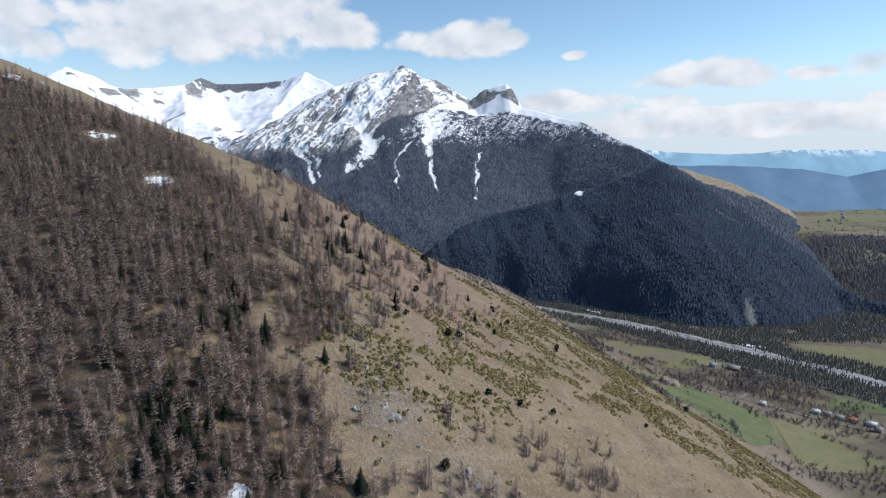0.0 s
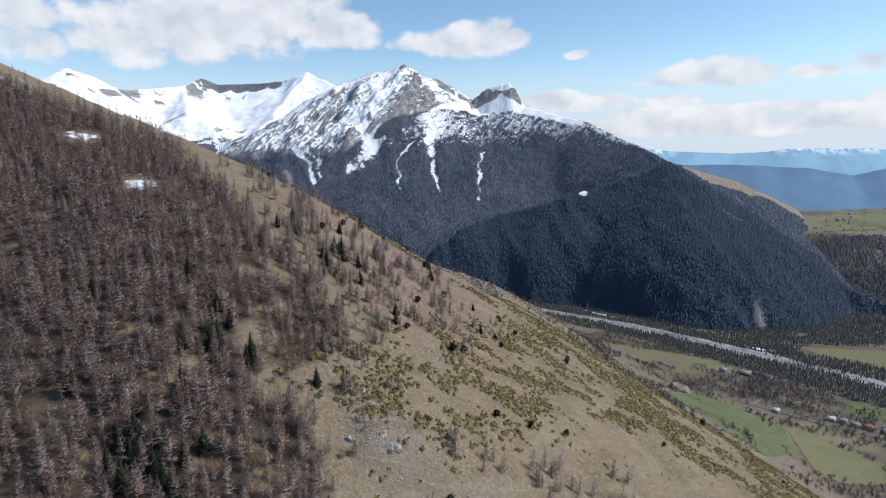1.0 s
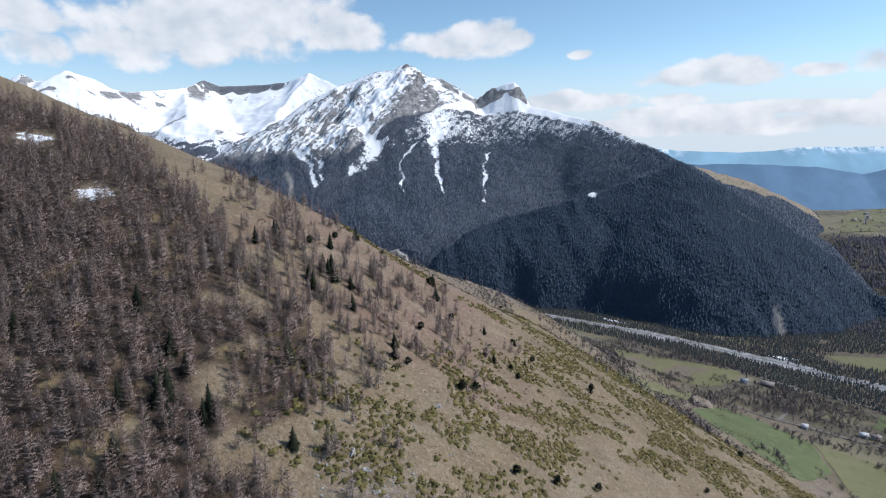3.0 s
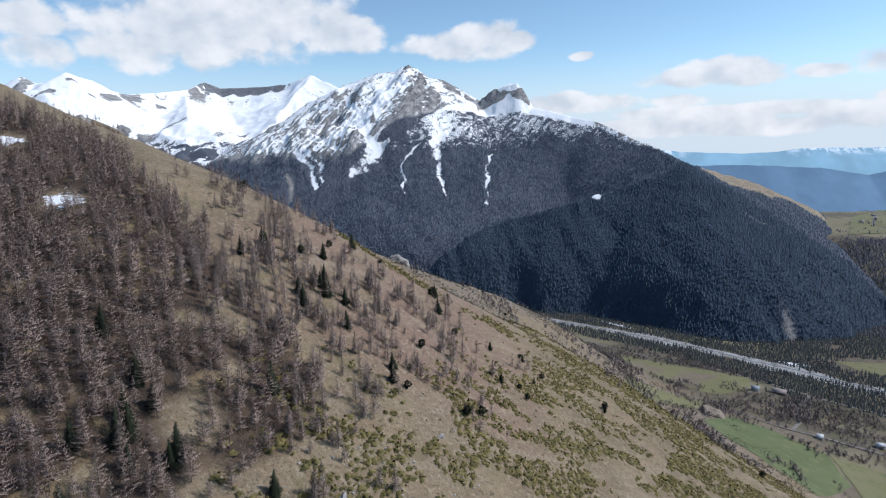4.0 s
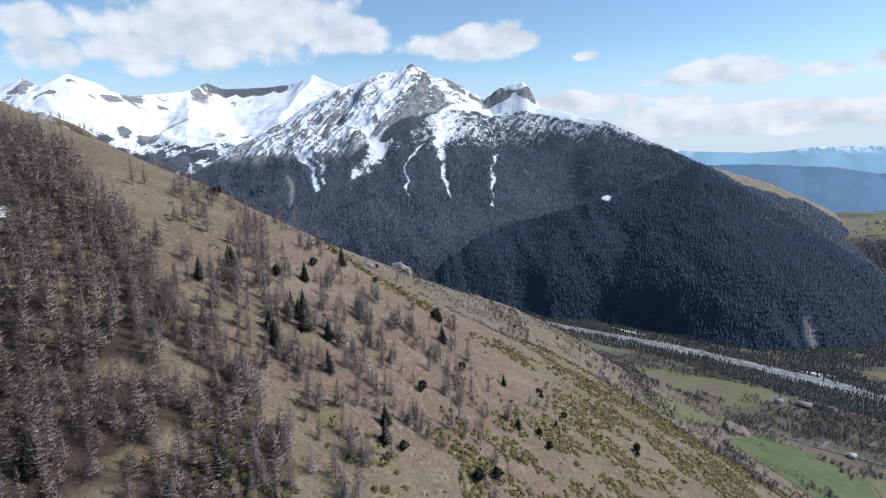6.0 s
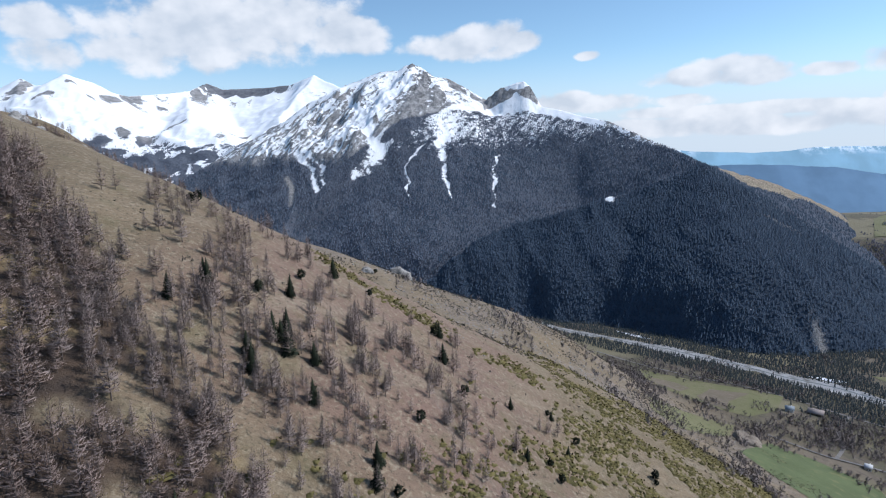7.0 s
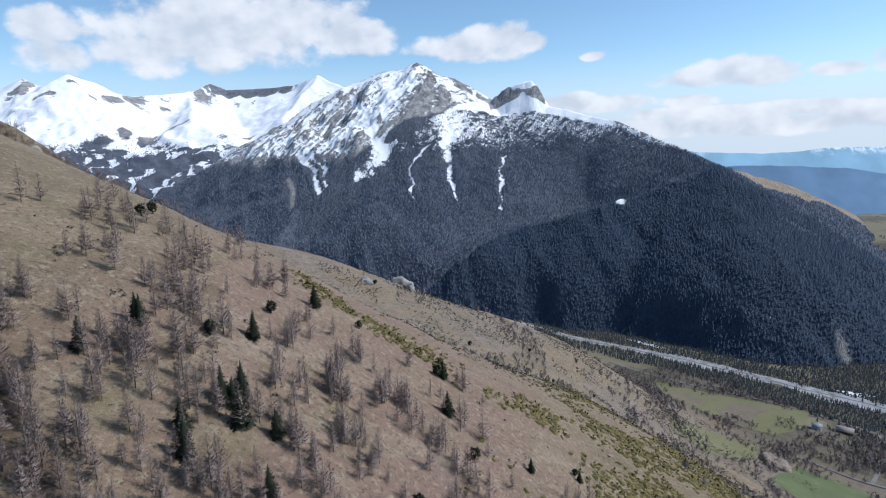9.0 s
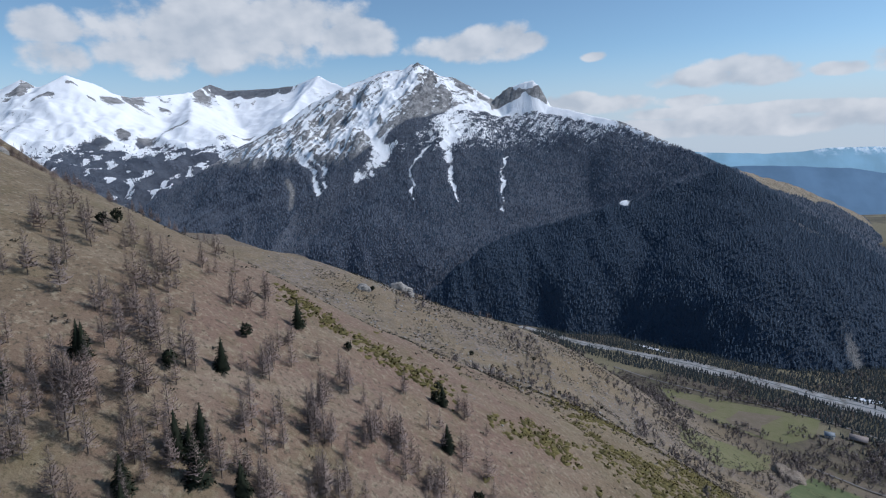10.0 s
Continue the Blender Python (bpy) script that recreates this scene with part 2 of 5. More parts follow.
# ---- mesh helpers ----
def link_mesh(name, verts, faces, material, parent=None, label="", smooth=False, layers=None, normals=None):
    """One mesh object from arrays of corners and of faces (all with as many corners)."""
    verts, faces = np.asarray(verts, dtype=np.float32), np.asarray(faces, dtype=np.int32)
    me = bpy.data.meshes.new(name)
    me.vertices.add(len(verts))
    me.vertices.foreach_set("co", verts.ravel())
    k = faces.shape[1]
    me.loops.add(faces.size)
    me.loops.foreach_set("vertex_index", faces.ravel())
    me.polygons.add(len(faces))
    me.polygons.foreach_set("loop_start", np.arange(0, faces.size, k, dtype=np.int32))
    me.polygons.foreach_set("loop_total", np.full(len(faces), k, dtype=np.int32))
    if smooth or normals is not None:
        me.polygons.foreach_set("use_smooth", np.ones(len(faces), dtype=bool))
    me.update(calc_edges=True)
    if normals is not None:
        me.normals_split_custom_set_from_vertices(np.asarray(normals, dtype=np.float32))
    me.materials.append(material)
    for key, values in (layers or {}).items():
        me.attributes.new(key, "FLOAT", "POINT").data.foreach_set("value", np.asarray(values, dtype=np.float32).ravel())
    ob = new(name, me)
    if parent:
        ob.parent = parent
    if label:
        tagged(ob, label)
    return ob


def crown_normals(v, lift):
    """Normals of a crown's outer hull, for the soft look of fine twigs: out from the stem, and up."""
    n = np.c_[v[:, 0], v[:, 1], np.zeros(len(v))]
    r = np.linalg.norm(n, axis=1)
    n = n / (r[:, None] + 0.15)
    n[:, 2] = lift
    return n / np.linalg.norm(n, axis=1)[:, None]


def face_out(v, f, lift):
    """Faces turned so that they look away from the stem."""
    a, b, c = v[f[:, 0]], v[f[:, 1]], v[f[:, 2]]
    wrong = (np.cross(b - a, c - a) * crown_normals((a + b + c) / 3, lift)).sum(1) < 0
    f = f.copy()
    f[wrong, 1], f[wrong, 2] = f[wrong, 2], f[wrong, 1].copy()
    return v, f


def grid_faces(nx, ny):
    i = (np.arange(ny - 1)[:, None] * nx + np.arange(nx - 1)[None, :]).ravel()
    return np.c_[i, i + 1, i + nx + 1, i + nx]


def sheet(name, xs, ys, height, material, layers=None):
    x, y = np.meshgrid(xs, ys)
    z = height(x, y)
    extra = layers(x, y, z) if layers else {}
    return link_mesh(name, np.c_[x.ravel(), y.ravel(), z.ravel()], grid_faces(len(xs), len(ys)), material, smooth=True, layers=extra)


def spread(lo, hi, step, far_lo, far_hi, growth):
    """Even steps from lo to hi, then ever longer ones out to far_lo and far_hi."""
    mid = list(np.arange(lo, hi + 0.1, step))
    left, right, d = [], [], step
    while (left[-1] if left else lo) > far_lo:
        d *= growth
        left.append((left[-1] if left else lo) - d)
    d = step
    while (right[-1] if right else mid[-1]) < far_hi:
        d *= growth
        right.append((right[-1] if right else mid[-1]) + d)
    return np.array(left[::-1] + mid + right)


def slope_of(z, xs, ys):
    gy, gx = np.gradient(z, ys, xs)
    return np.hypot(gx, gy)


# ---- terrain as functions of the plan ----
def lattice(ix, iy, seed):
    n = (ix.astype(np.int64) * 374761393 + iy.astype(np.int64) * 668265263 + seed * 974711) & 0x7FFFFFFF
    n = ((n ^ (n >> 13)) * 1274126177) & 0x7FFFFFFF
    return ((n ^ (n >> 16)) & 0xFFFF) / 65535.0


def value_noise(x, y, seed=0):
    ix, iy = np.floor(x), np.floor(y)
    fx, fy = x - ix, y - iy
    fx, fy = fx * fx * (3 - 2 * fx), fy * fy * (3 - 2 * fy)
    a, b = lattice(ix, iy, seed), lattice(ix + 1, iy, seed)
    c, d = lattice(ix, iy + 1, seed), lattice(ix + 1, iy + 1, seed)
    return (a + (b - a) * fx) * (1 - fy) + (c + (d - c) * fx) * fy


def fbm(x, y, size, octaves=4, seed=0, ridged=False):
    """Fractal noise, about -1 to 1; ridged: sharp crests, 0 to 1."""
    total, amp, norm = 0.0, 1.0, 0.0
    for o in range(octaves):
        f = 2 ** o / size
        v = value_noise(x * f + 17.3 * o, y * f - 9.1 * o, seed + o) * 2 - 1
        total = total + amp * (1 - np.abs(v) * 2 if ridged else v)
        norm += amp
        amp *= 0.5
    return total / norm


def smoothstep(a, b, x):
    t = np.clip((x - a) / (b - a), 0, 1)
    return t * t * (3 - 2 * t)


def soft_max(a, b, k):
    h = np.clip(0.5 + 0.5 * (a - b) / k, 0, 1)
    return b + (a - b) * h + k * h * (1 - h)


# swells and hollows of the near hillside, a row of them every 120 m, west to east
SWELLS = [
    (-24.3, -32.8, -22.7, -14.8, -32.7, -11.3, -15.4, -35.5),
    (65.2, -8.5, 29.9, 53.5, 9.2, 24.2, -16.2, -42.7),
    (52.8, -34.7, 35.6, 17.9, -17.1, 13.3, -1.2, -12.2),
    (82.6, 64.4, 75.5, 47.6, 32.4, 16.2, 8.9, 1.5),
    (64.2, 21.3, -10.2, -7.6, 42.1, 5.3, -10.6, -39.8),
    (33.1, 4.9, 55.8, -2.2, 16.2, -24.7, 43.6, 16.4),
    (13.4, 7.8, 79.6, 26.7, 56.2, 0.7, -23.1, -11.5),
    (-2, -12.7, -8.3, -24.6, 25.4, 44.9, -27.6, 52.3),
]


def hillside(x, y):
    x, y = np.clip(x, -650, 700), np.clip(y, -250, 1150)
    z = 243.6 + -0.2175 * x + -0.1603 * y
    for j, row in enumerate(SWELLS):
        for i, height in enumerate(row):
            z = z + height * np.exp(-((x + 420 - 120 * i) ** 2 + (y - 60 - 120 * j) ** 2) / 26450.0)
    return z


def valley(x, y):
    """The valley floor, with a terrace across the river that ends far off in a lower plain."""
    rise = smoothstep(1160, 1560, y + 40 * fbm(x, y, 260, 3, 7)) * smoothstep(820, 1120, x)
    beyond = smoothstep(2250, 2900, y)
    z = 32 + rise * (108 + 16 * fbm(x, y, 420, 4, 5) + 5 * fbm(x, y, 90, 3, 6)) * (1 - beyond) - 110 * beyond
    return z + 25 * smoothstep(-200, -900, x)


def falling(x, y, line, fall):
    """The height of slopes that fall evenly from a crest line on both sides."""
    z = np.full(x.shape, -1e4)
    for (x0, y0, z0), (x1, y1, z1) in zip(line[:-1], line[1:]):
        dx, dy = x1 - x0, y1 - y0
        s = np.clip(((x - x0) * dx + (y - y0) * dy) / (dx * dx + dy * dy), 0, 1)
        z = np.maximum(z, z0 + s * (z1 - z0) - fall * np.hypot(x - x0 - s * dx, y - y0 - s * dy))
    return z


# the rocky edge behind the pasture's crest
ROCK_EDGE = [(-420, 470, 455), (-340, 476, 446), (-264, 480, 431), (-248, 480, 427), (-232, 480, 419), (-220, 480, 411), (-211, 480, 399), (-200, 480, 386)]


def ground_height(x, y):
    z = soft_max(hillside(x, y), valley(x, y), 22.0)
    z = soft_max(z, falling(x, y, ROCK_EDGE, 0.9), 2.5)
    near = smoothstep(38, 90, z)
    z = z + near * (2.2 * fbm(x, y, 70, 3, 11) + 0.5 * fbm(x, y, 9, 3, 12))
    return z + near * 0.9 * fbm(x + 0.6 * y, 0.15 * y, 14, 2, 13)


def to_ridge(x, y, line):
    """Distance to a crest line, the crest's height at the nearest place, and the side."""
    best, crest = np.full(x.shape, 1e9), np.zeros(x.shape)
    for (x0, y0, z0), (x1, y1, z1) in zip(line[:-1], line[1:]):
        dx, dy = x1 - x0, y1 - y0
        s = np.clip(((x - x0) * dx + (y - y0) * dy) / (dx * dx + dy * dy), 0, 1)
        d = np.hypot(x - x0 - s * dx, y - y0 - s * dy)
        near = d < best
        best = np.where(near, d, best)
        crest = np.where(near, z0 + s * (z1 - z0), crest)
    return best, crest


# crest lines (x, y, z) of the wooded mountain, each with the fall of its sides
MAIN_CREST = [(-901, 1900, 298), (-770, 2080, 404), (-698, 2120, 449), (-584, 2170, 518), (-508, 2220, 581), (-383, 2260, 642), (-255, 2290, 691), (-189, 2290, 694),
              (-163, 2290, 711), (-140, 2290, 714), (-112, 2290, 707), (-79, 2290, 675), (-13, 2320, 664), (54, 2330, 630), (127, 2330, 587),
              (200, 2310, 572), (301, 2280, 560), (380, 2240, 538), (457, 2190, 510), (534, 2110, 485), (594, 1990, 436), (639, 1830, 388), (616, 1570, 351)]
SPURS = [
    ([(120, 2308, 560), (138, 2308, 600), (168, 2308, 616), (199, 2306, 629), (240, 2304, 638), (266, 2302, 645), (286, 2301, 630), (291, 2300, 603), (310, 2298, 566)], 1.7),
    ([(-140, 2290, 716), (-96, 2225, 648), (-92, 2165, 565), (-112, 2105, 492)], 1.3),
    ([(300, 2270, 535), (179, 2250, 525), (94, 2215, 517), (-8, 2145, 512), (-86, 2075, 480), (-141, 2025, 433), (-177, 1995, 402), (-213, 1965, 370), (-262, 1915, 337), (-310, 1865, 296), (-444, 1750, 212), (-479, 1650, 167), (-500, 1500, 90)], 0.62),
    ([(616, 1570, 351), (493, 1540, 311), (339, 1520, 264), (187, 1520, 224), (109, 1500, 205), (-26, 1450, 160), (-120, 1400, 90)], 0.85),
    ([(616, 1570, 351), (757, 1430, 204), (850, 1330, 128), (960, 1225, 96), (1060, 1140, 92), (1150, 1070, 84)], 0.66),
    ([(616, 1570, 351), (785, 1760, 323), (973, 1860, 275), (1231, 2004, 180), (1450, 2150, 100)], 0.66),
    ([(-140, 2290, 716), (-230, 2130, 560), (-330, 2000, 430), (-430, 1900, 330), (-560, 1780, 200)], 0.85),
    ([(-383, 2260, 642), (-480, 2100, 500), (-600, 1950, 370), (-700, 1820, 260)], 0.85),
]
# snow couloirs (x, y, half width)
GULLIES = [
    [(-364, 2197, 10), (-300, 2057, 14), (-259, 1948, 20), (-220, 1918, 26), (-271, 1854, 16), (-303, 1818, 8)],
    [(-491, 1945, 11), (-428, 1867, 11), (-390, 1780, 8)],
    [(-473, 1946, 7), (-407, 1882, 9), (-374, 1798, 6)],
    [(-2, 2094, 40), (-35, 1971, 24), (-31, 1878, 12), (-5, 1760, 7)],
    [(150, 2015, 6), (124, 1901, 7), (115, 1731, 5)],
    [(-96, 1955, 6), (-148, 1876, 5), (-123, 1739, 4)],
]


WOOD_EDGE_X = [-500, -444, -310, -262, -213, -177, -141, -86, -8, 94, 179, 300, 380, 450, 534, 650]
WOOD_EDGE_Y = [1560, 1750, 1865, 1915, 1965, 1995, 2025, 2075, 2145, 2215, 2250, 2244, 2210, 2162, 2080, 1800]


def before_ridge(x, y, lo, hi):
    """0 behind the long wooded ridge to 1 in front of it."""
    return smoothstep(lo, hi, np.interp(x, WOOD_EDGE_X, WOOD_EDGE_Y) - y)


def mountain_height(x, y):
    bend = smoothstep(10, 90, to_ridge(x, y, MAIN_CREST)[0])
    bend = bend * (1 - 0.85 * smoothstep(640, 760, x) * smoothstep(1480, 1640, y))   # the eastern crest runs smooth
    wx, wy = x + bend * (34 * fbm(x, y, 210, 4, 21)), y + bend * (34 * fbm(x, y, 210, 4, 22))
    front = before_ridge(x, y, -10, 120)   # the broad wooded face
    middle = smoothstep(-170, -80, x) * smoothstep(260, 150, x)
    z = falling(x, y, MAIN_CREST, 0.74 - 0.16 * front * smoothstep(60, 620, x) + 0.12 * np.maximum(middle, front * smoothstep(560, 60, x)))
    for line, fall in SPURS:
        z = soft_max(z, falling(wx, wy, line, fall), 9.0)
    d0, _ = to_ridge(x, y, MAIN_CREST)
    d1, _ = to_ridge(x, y, SPURS[2][0])
    rough = smoothstep(5, 120, d0) * (0.25 + 0.75 * smoothstep(15, 110, d1)) * (1 - 0.5 * front) * (1 - 0.8 * smoothstep(640, 760, x) * smoothstep(1480, 1640, y))
    z = z + rough * (22 * fbm(x, y, 170, 5, 23, True) - 6 + 9 * fbm(x + 0.4 * y, 0.5 * y, 60, 4, 27, True)) + 3.0 * fbm(x, y, 28, 4, 24)
    # ribs of rock that slant down to the west
    u, v = 0.80 * x - 0.60 * y, 0.60 * x + 0.80 * y
    u = u + 9 * fbm(x, y, 70, 3, 29)
    crags = smoothstep(330, 430, z) * (1 - before_ridge(x, y, -40, 20)) * smoothstep(3, 45, d0)
    shelf = smoothstep(-60, 0, x) * (1 - before_ridge(x, y, -5, 5))
    crags = crags * (1 - 0.8 * shelf)
    z = z + crags * (26 * (fbm(u, 0.22 * v, 62, 3, 26, True) - 0.25) + 9 * fbm(u, 0.35 * v, 22, 3, 28, True) + 3.5 * fbm(x, y, 13, 3, 36, True))
    block = smoothstep(116, 130, x) * smoothstep(316, 306, x) * smoothstep(2250, 2270, y) * smoothstep(570, 600, z)
    z = z + block * (7 * fbm(u, 0.4 * v, 24, 3, 46, True) - 2)
    z = z - 70 * smoothstep(175, 40, z)
    for line in GULLIES:
        g, w = to_ridge(x, y, line)
        z = z - 0.55 * w * np.exp(-(g / (w * 1.3)) ** 2)
    return z


# the snowfields beyond it
FAR_CREST = [(-2700, 2950, 700), (-2301, 3100, 768), (-2222, 3150, 822), (-2156, 3150, 786), (-2053, 3100, 778), (-1883, 3000, 812), (-1820, 3100, 787), (-1815, 3250, 753),
             (-1806, 3400, 746), (-1722, 3600, 778), (-1662, 3800, 806), (-1611, 4000, 880), (-1530, 4050, 842), (-1320, 4100, 852), (-1090, 4100, 867), (-926, 4100, 926),
             (-748, 4000, 839), (-606, 3900, 769), (-300, 3800, 640)]
FAR_SPURS = [
    ([(-1883, 3000, 812), (-1700, 2900, 690), (-1500, 2800, 553), (-1511, 2500, 457), (-1479, 2250, 394), (-1300, 2000, 250)], 0.55),
    ([(-1662, 3800, 806), (-1515, 3500, 694), (-1259, 2900, 584), (-1290, 2700, 458), (-1241, 2450, 344), (-1150, 2200, 230)], 0.5),
    ([(-926, 4100, 926), (-935, 3950, 850), (-960, 3750, 755), (-990, 3550, 660), (-950, 3300, 560), (-863, 2500, 440), (-1078, 2300, 304)], 0.62),
    ([(-2222, 3150, 822), (-2100, 2900, 640), (-1950, 2600, 470)], 0.6),
]


def far_cliff(x, y):
    """Where the dark cliff stands below the far crest, 0 to 1, and how far in front of the crest."""
    line = np.interp(x, [-1640, -1611, -1530, -1320, -1090, -926], [3930, 4000, 4050, 4100, 4100, 4100]) - y
    return smoothstep(-1650, -1600, x) * smoothstep(-985, -1060, x) * smoothstep(-30, 0, line) * smoothstep(320, 140, line), line


def far_height(x, y):
    wx, wy = x + 40 * fbm(x, y, 300, 3, 31), y + 40 * fbm(x, y, 300, 3, 32)
    d, _ = to_ridge(x, y, FAR_CREST)
    z = falling(x, y, FAR_CREST, 0.70) + 0.00024 * np.minimum(d, 900) ** 2
    for line, fall in FAR_SPURS:
        z = soft_max(z, falling(wx, wy, line, fall), 25.0)
    band = far_cliff(x, y)[0]
    z = z - 26 * smoothstep(4, 30, d) * band
    return z + smoothstep(10, 150, d) * (1 - 0.6 * smoothstep(2700, 3000, y)) * (40 * fbm(x, y, 330, 6, 33, True) - 18 + 20 * fbm(x + 0.3 * y, y, 110, 5, 35, True) + 9 * fbm(x + 0.5 * y, 0.6 * y, 48, 4, 40, True)) + 5 * fbm(x, y, 60, 3, 34)


# ---- the ground ----
def wood_cover(x, y):
    """How dense the larch wood stands, 0 to 1, over the plan."""
    edge = np.interp(y, [100, 145, 172, 190, 212, 235, 255, 265, 280, 295, 318, 340, 360, 372, 380, 386, 392, 400], [-20, -20, -32, -42, -50, -40, -39, -50, -72, -92, -116, -138, -152, -172, -200, -250, -300, -420])
    dense = smoothstep(6, -10, x - edge - 8 * fbm(x, y, 30, 3, 41))
    # loose groups of larches out on the pasture
    outer = np.interp(y, [228, 261, 308, 330, 362, 385], [-36, -26, 2, 10, 4, -40])
    fringe = smoothstep(10, -14, x - outer) * smoothstep(222, 240, y) * smoothstep(392, 372, y) * smoothstep(-150, -110, x)
    dense = np.maximum(dense, 0.5 * fringe * smoothstep(-0.2, 0.35, fbm(x, y, 17, 3, 42)))
    glade = smoothstep(0.5, 0.65, fbm(x, y, 30, 3, 43)) * 0.4
    for gx, gy, r in ((-72, 223, 8), (-60, 206, 9), (-88, 200, 4), (-152, 301, 9), (-205, 345, 11), (-68, 244, 4), (-86, 256, 4), (-72, 263, 5), (-80, 268, 5), (-62, 288, 4)):
        glade = np.maximum(glade, np.exp(-((x - gx) ** 2 + (y - gy) ** 2) / (r * r)))
    return dense * (1 - glade)


def ground_layers(x, y, z):
    xs, ys = x[0], y[:, 0]
    valley_floor = smoothstep(70, 40, hillside(x, y) + 10 * fbm(x, y, 60, 3, 44))
    wood = smoothstep(0.35, 0.85, wood_cover(x, y)) * smoothstep(560, 470, y)
    wood = np.maximum(wood, 0.8 * smoothstep(600, 760, x) * smoothstep(900, 1050, y) * smoothstep(-0.15, 0.1, fbm(x, y, 170, 4, 104)))
    spur = smoothstep(470, 580, y + 0.3 * x) * (1 - valley_floor)
    steep = smoothstep(0.75, 1.0, slope_of(z, xs, ys))
    snow = np.zeros(x.shape)
    for sx, sy, rx, ry in ((-152, 301, 7, 6), (-206, 346, 8, 5), (-262, 300, 8, 8), (-240, 285, 6, 6), (-64, 155, 4, 3), (-290, 395, 6, 5)):
        snow = np.maximum(snow, 1.3 * np.exp(-((x - sx) / rx) ** 2 - ((y - sy) / ry) ** 2))
    rock = np.maximum(0.95 * spur * smoothstep(-0.5, 0.3, fbm(x, y, 45, 4, 45)), steep)
    for sx, sy, r in ((-22, 203, 14), (-18, 215, 9), (12, 190, 14)):
        rock = np.maximum(rock, 0.9 * np.exp(-((x - sx) ** 2 + (y - sy) ** 2) / (r * r)))
    rust = smoothstep(-120, -60, x) * smoothstep(60, 10, x) * smoothstep(260, 300, y) * smoothstep(520, 440, y)
    return {"wood": wood, "valley": valley_floor, "snow": snow, "scree": rock, "rust": rust}


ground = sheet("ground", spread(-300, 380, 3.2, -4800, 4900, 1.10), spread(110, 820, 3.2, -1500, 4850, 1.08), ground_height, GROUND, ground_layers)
tagged(ground, "steep tan pasture hillside falling to a flat valley floor", "ground", kind="structure")


# ---- the wooded mountain ----
def front_face(x, y):
    return before_ridge(x, y, -12, 16)


# bare cliffs and lasting snow on the rocky side (x, y, half width)
BARE_ROCK = [
    [(-91, 2224, 26), (-113, 2109, 40), (-147, 2016, 42), (-193, 1949, 20)],
    [(-37, 2186, 22), (-56, 2129, 24), (-88, 2068, 14)],
    [(-158, 2118, 5), (-199, 2086, 7), (-237, 2075, 5)],
    [(-172, 2030, 5), (-210, 1982, 8), (-248, 1951, 9)],
    [(-307, 2180, 12), (-334, 2161, 22), (-305, 2094, 10)],
    [(-381, 2180, 12), (-458, 2215, 11), (-529, 2205, 10)],
    [(-286, 2030, 5), (-261, 1971, 6)],
    [(-274, 1895, 22), (-311, 1842, 22)],
    [(-389, 2110, 10), (-423, 2024, 9)],
    [(-151, 2277, 7), (-98, 2243, 10)],
]
SNOWFIELDS = [
    [(-189, 2229, 16), (-215, 2160, 24), (-245, 2067, 18), (-270, 2022, 13), (-259, 1951, 9), (-227, 1914, 22), (-263, 1871, 12), (-304, 1820, 6)],
    [(-312, 2085, 12), (-268, 1972, 7)],
    [(-314, 2039, 14), (-344, 1956, 9), (-380, 1945, 6)],
    [(-403, 2137, 7), (-499, 2162, 16), (-495, 2055, 16)],
    [(-393, 2210, 6), (-317, 2260, 8), (-212, 2248, 9)],
    [(-189, 1942, 8), (-218, 1931, 10)],
    [(-399, 1894, 6), (-392, 1865, 7), (-396, 1783, 7)],
    [(-467, 1854, 7), (-461, 1846, 7)],
    [(-146, 2199, 8), (-183, 2133, 8), (-235, 2019, 8)],
]


def on_lines(x, y, lines, edge=4):
    """1 on the lines, 0 away from them, each as wide as its third numbers say."""
    best = np.zeros(x.shape)
    for line in lines:
        d, w = to_ridge(x, y, line)
        best = np.maximum(best, np.exp(-(d / w) ** edge))
    return best


def snow_shelf(x, y):
    """The snow terrace between the long ridge and the crest behind it."""
    edge = np.interp(x, WOOD_EDGE_X, WOOD_EDGE_Y) + 7 * fbm(x, y, 26, 3, 59)
    west = np.interp(y, [2050, 2070, 2100, 2130, 2165, 2210, 2250, 2300], [-75, -60, -38, -22, -2, 30, 70, 90])
    return smoothstep(-14, -2, y - edge) * smoothstep(-8, 8, x - west + 8 * fbm(x, y, 24, 3, 50)) * smoothstep(560, 470, x)


def tree_limit(x, y):
    """How high trees grow: higher on the broad face than below the rocks."""
    f = front_face(x, y)
    return (1 - f) * (400 + 42 * fbm(x, y, 90, 4, 51)) + f * (600 + 16 * fbm(x, y, 60, 3, 58))


def lanes(x, y):
    """How far into a snow lane a place lies, 0 to 1."""
    wx, wy = x + 14 * fbm(x, y, 34, 4, 56), y + 14 * fbm(x, y, 34, 4, 57)
    best = np.zeros(x.shape)
    for lane in GULLIES:
        g, w = to_ridge(wx, wy, lane)
        best = np.maximum(best, np.exp(-(g / (w * 0.92)) ** 2))
    return best


def east_pasture(x, y):
    """The tan pasture on the sunny side of the eastern crest."""
    d = to_ridge(x, y, [(730, 1700, 0), (785, 1760, 0), (973, 1860, 0), (1231, 2004, 0)])[0] + 12 * fbm(x, y, 60, 3, 74)
    return smoothstep(72, 56, d) * smoothstep(-12, 2, np.interp(x, [700, 785, 973, 1231], [1680, 1772, 1872, 2016]) - y + 0 * d)


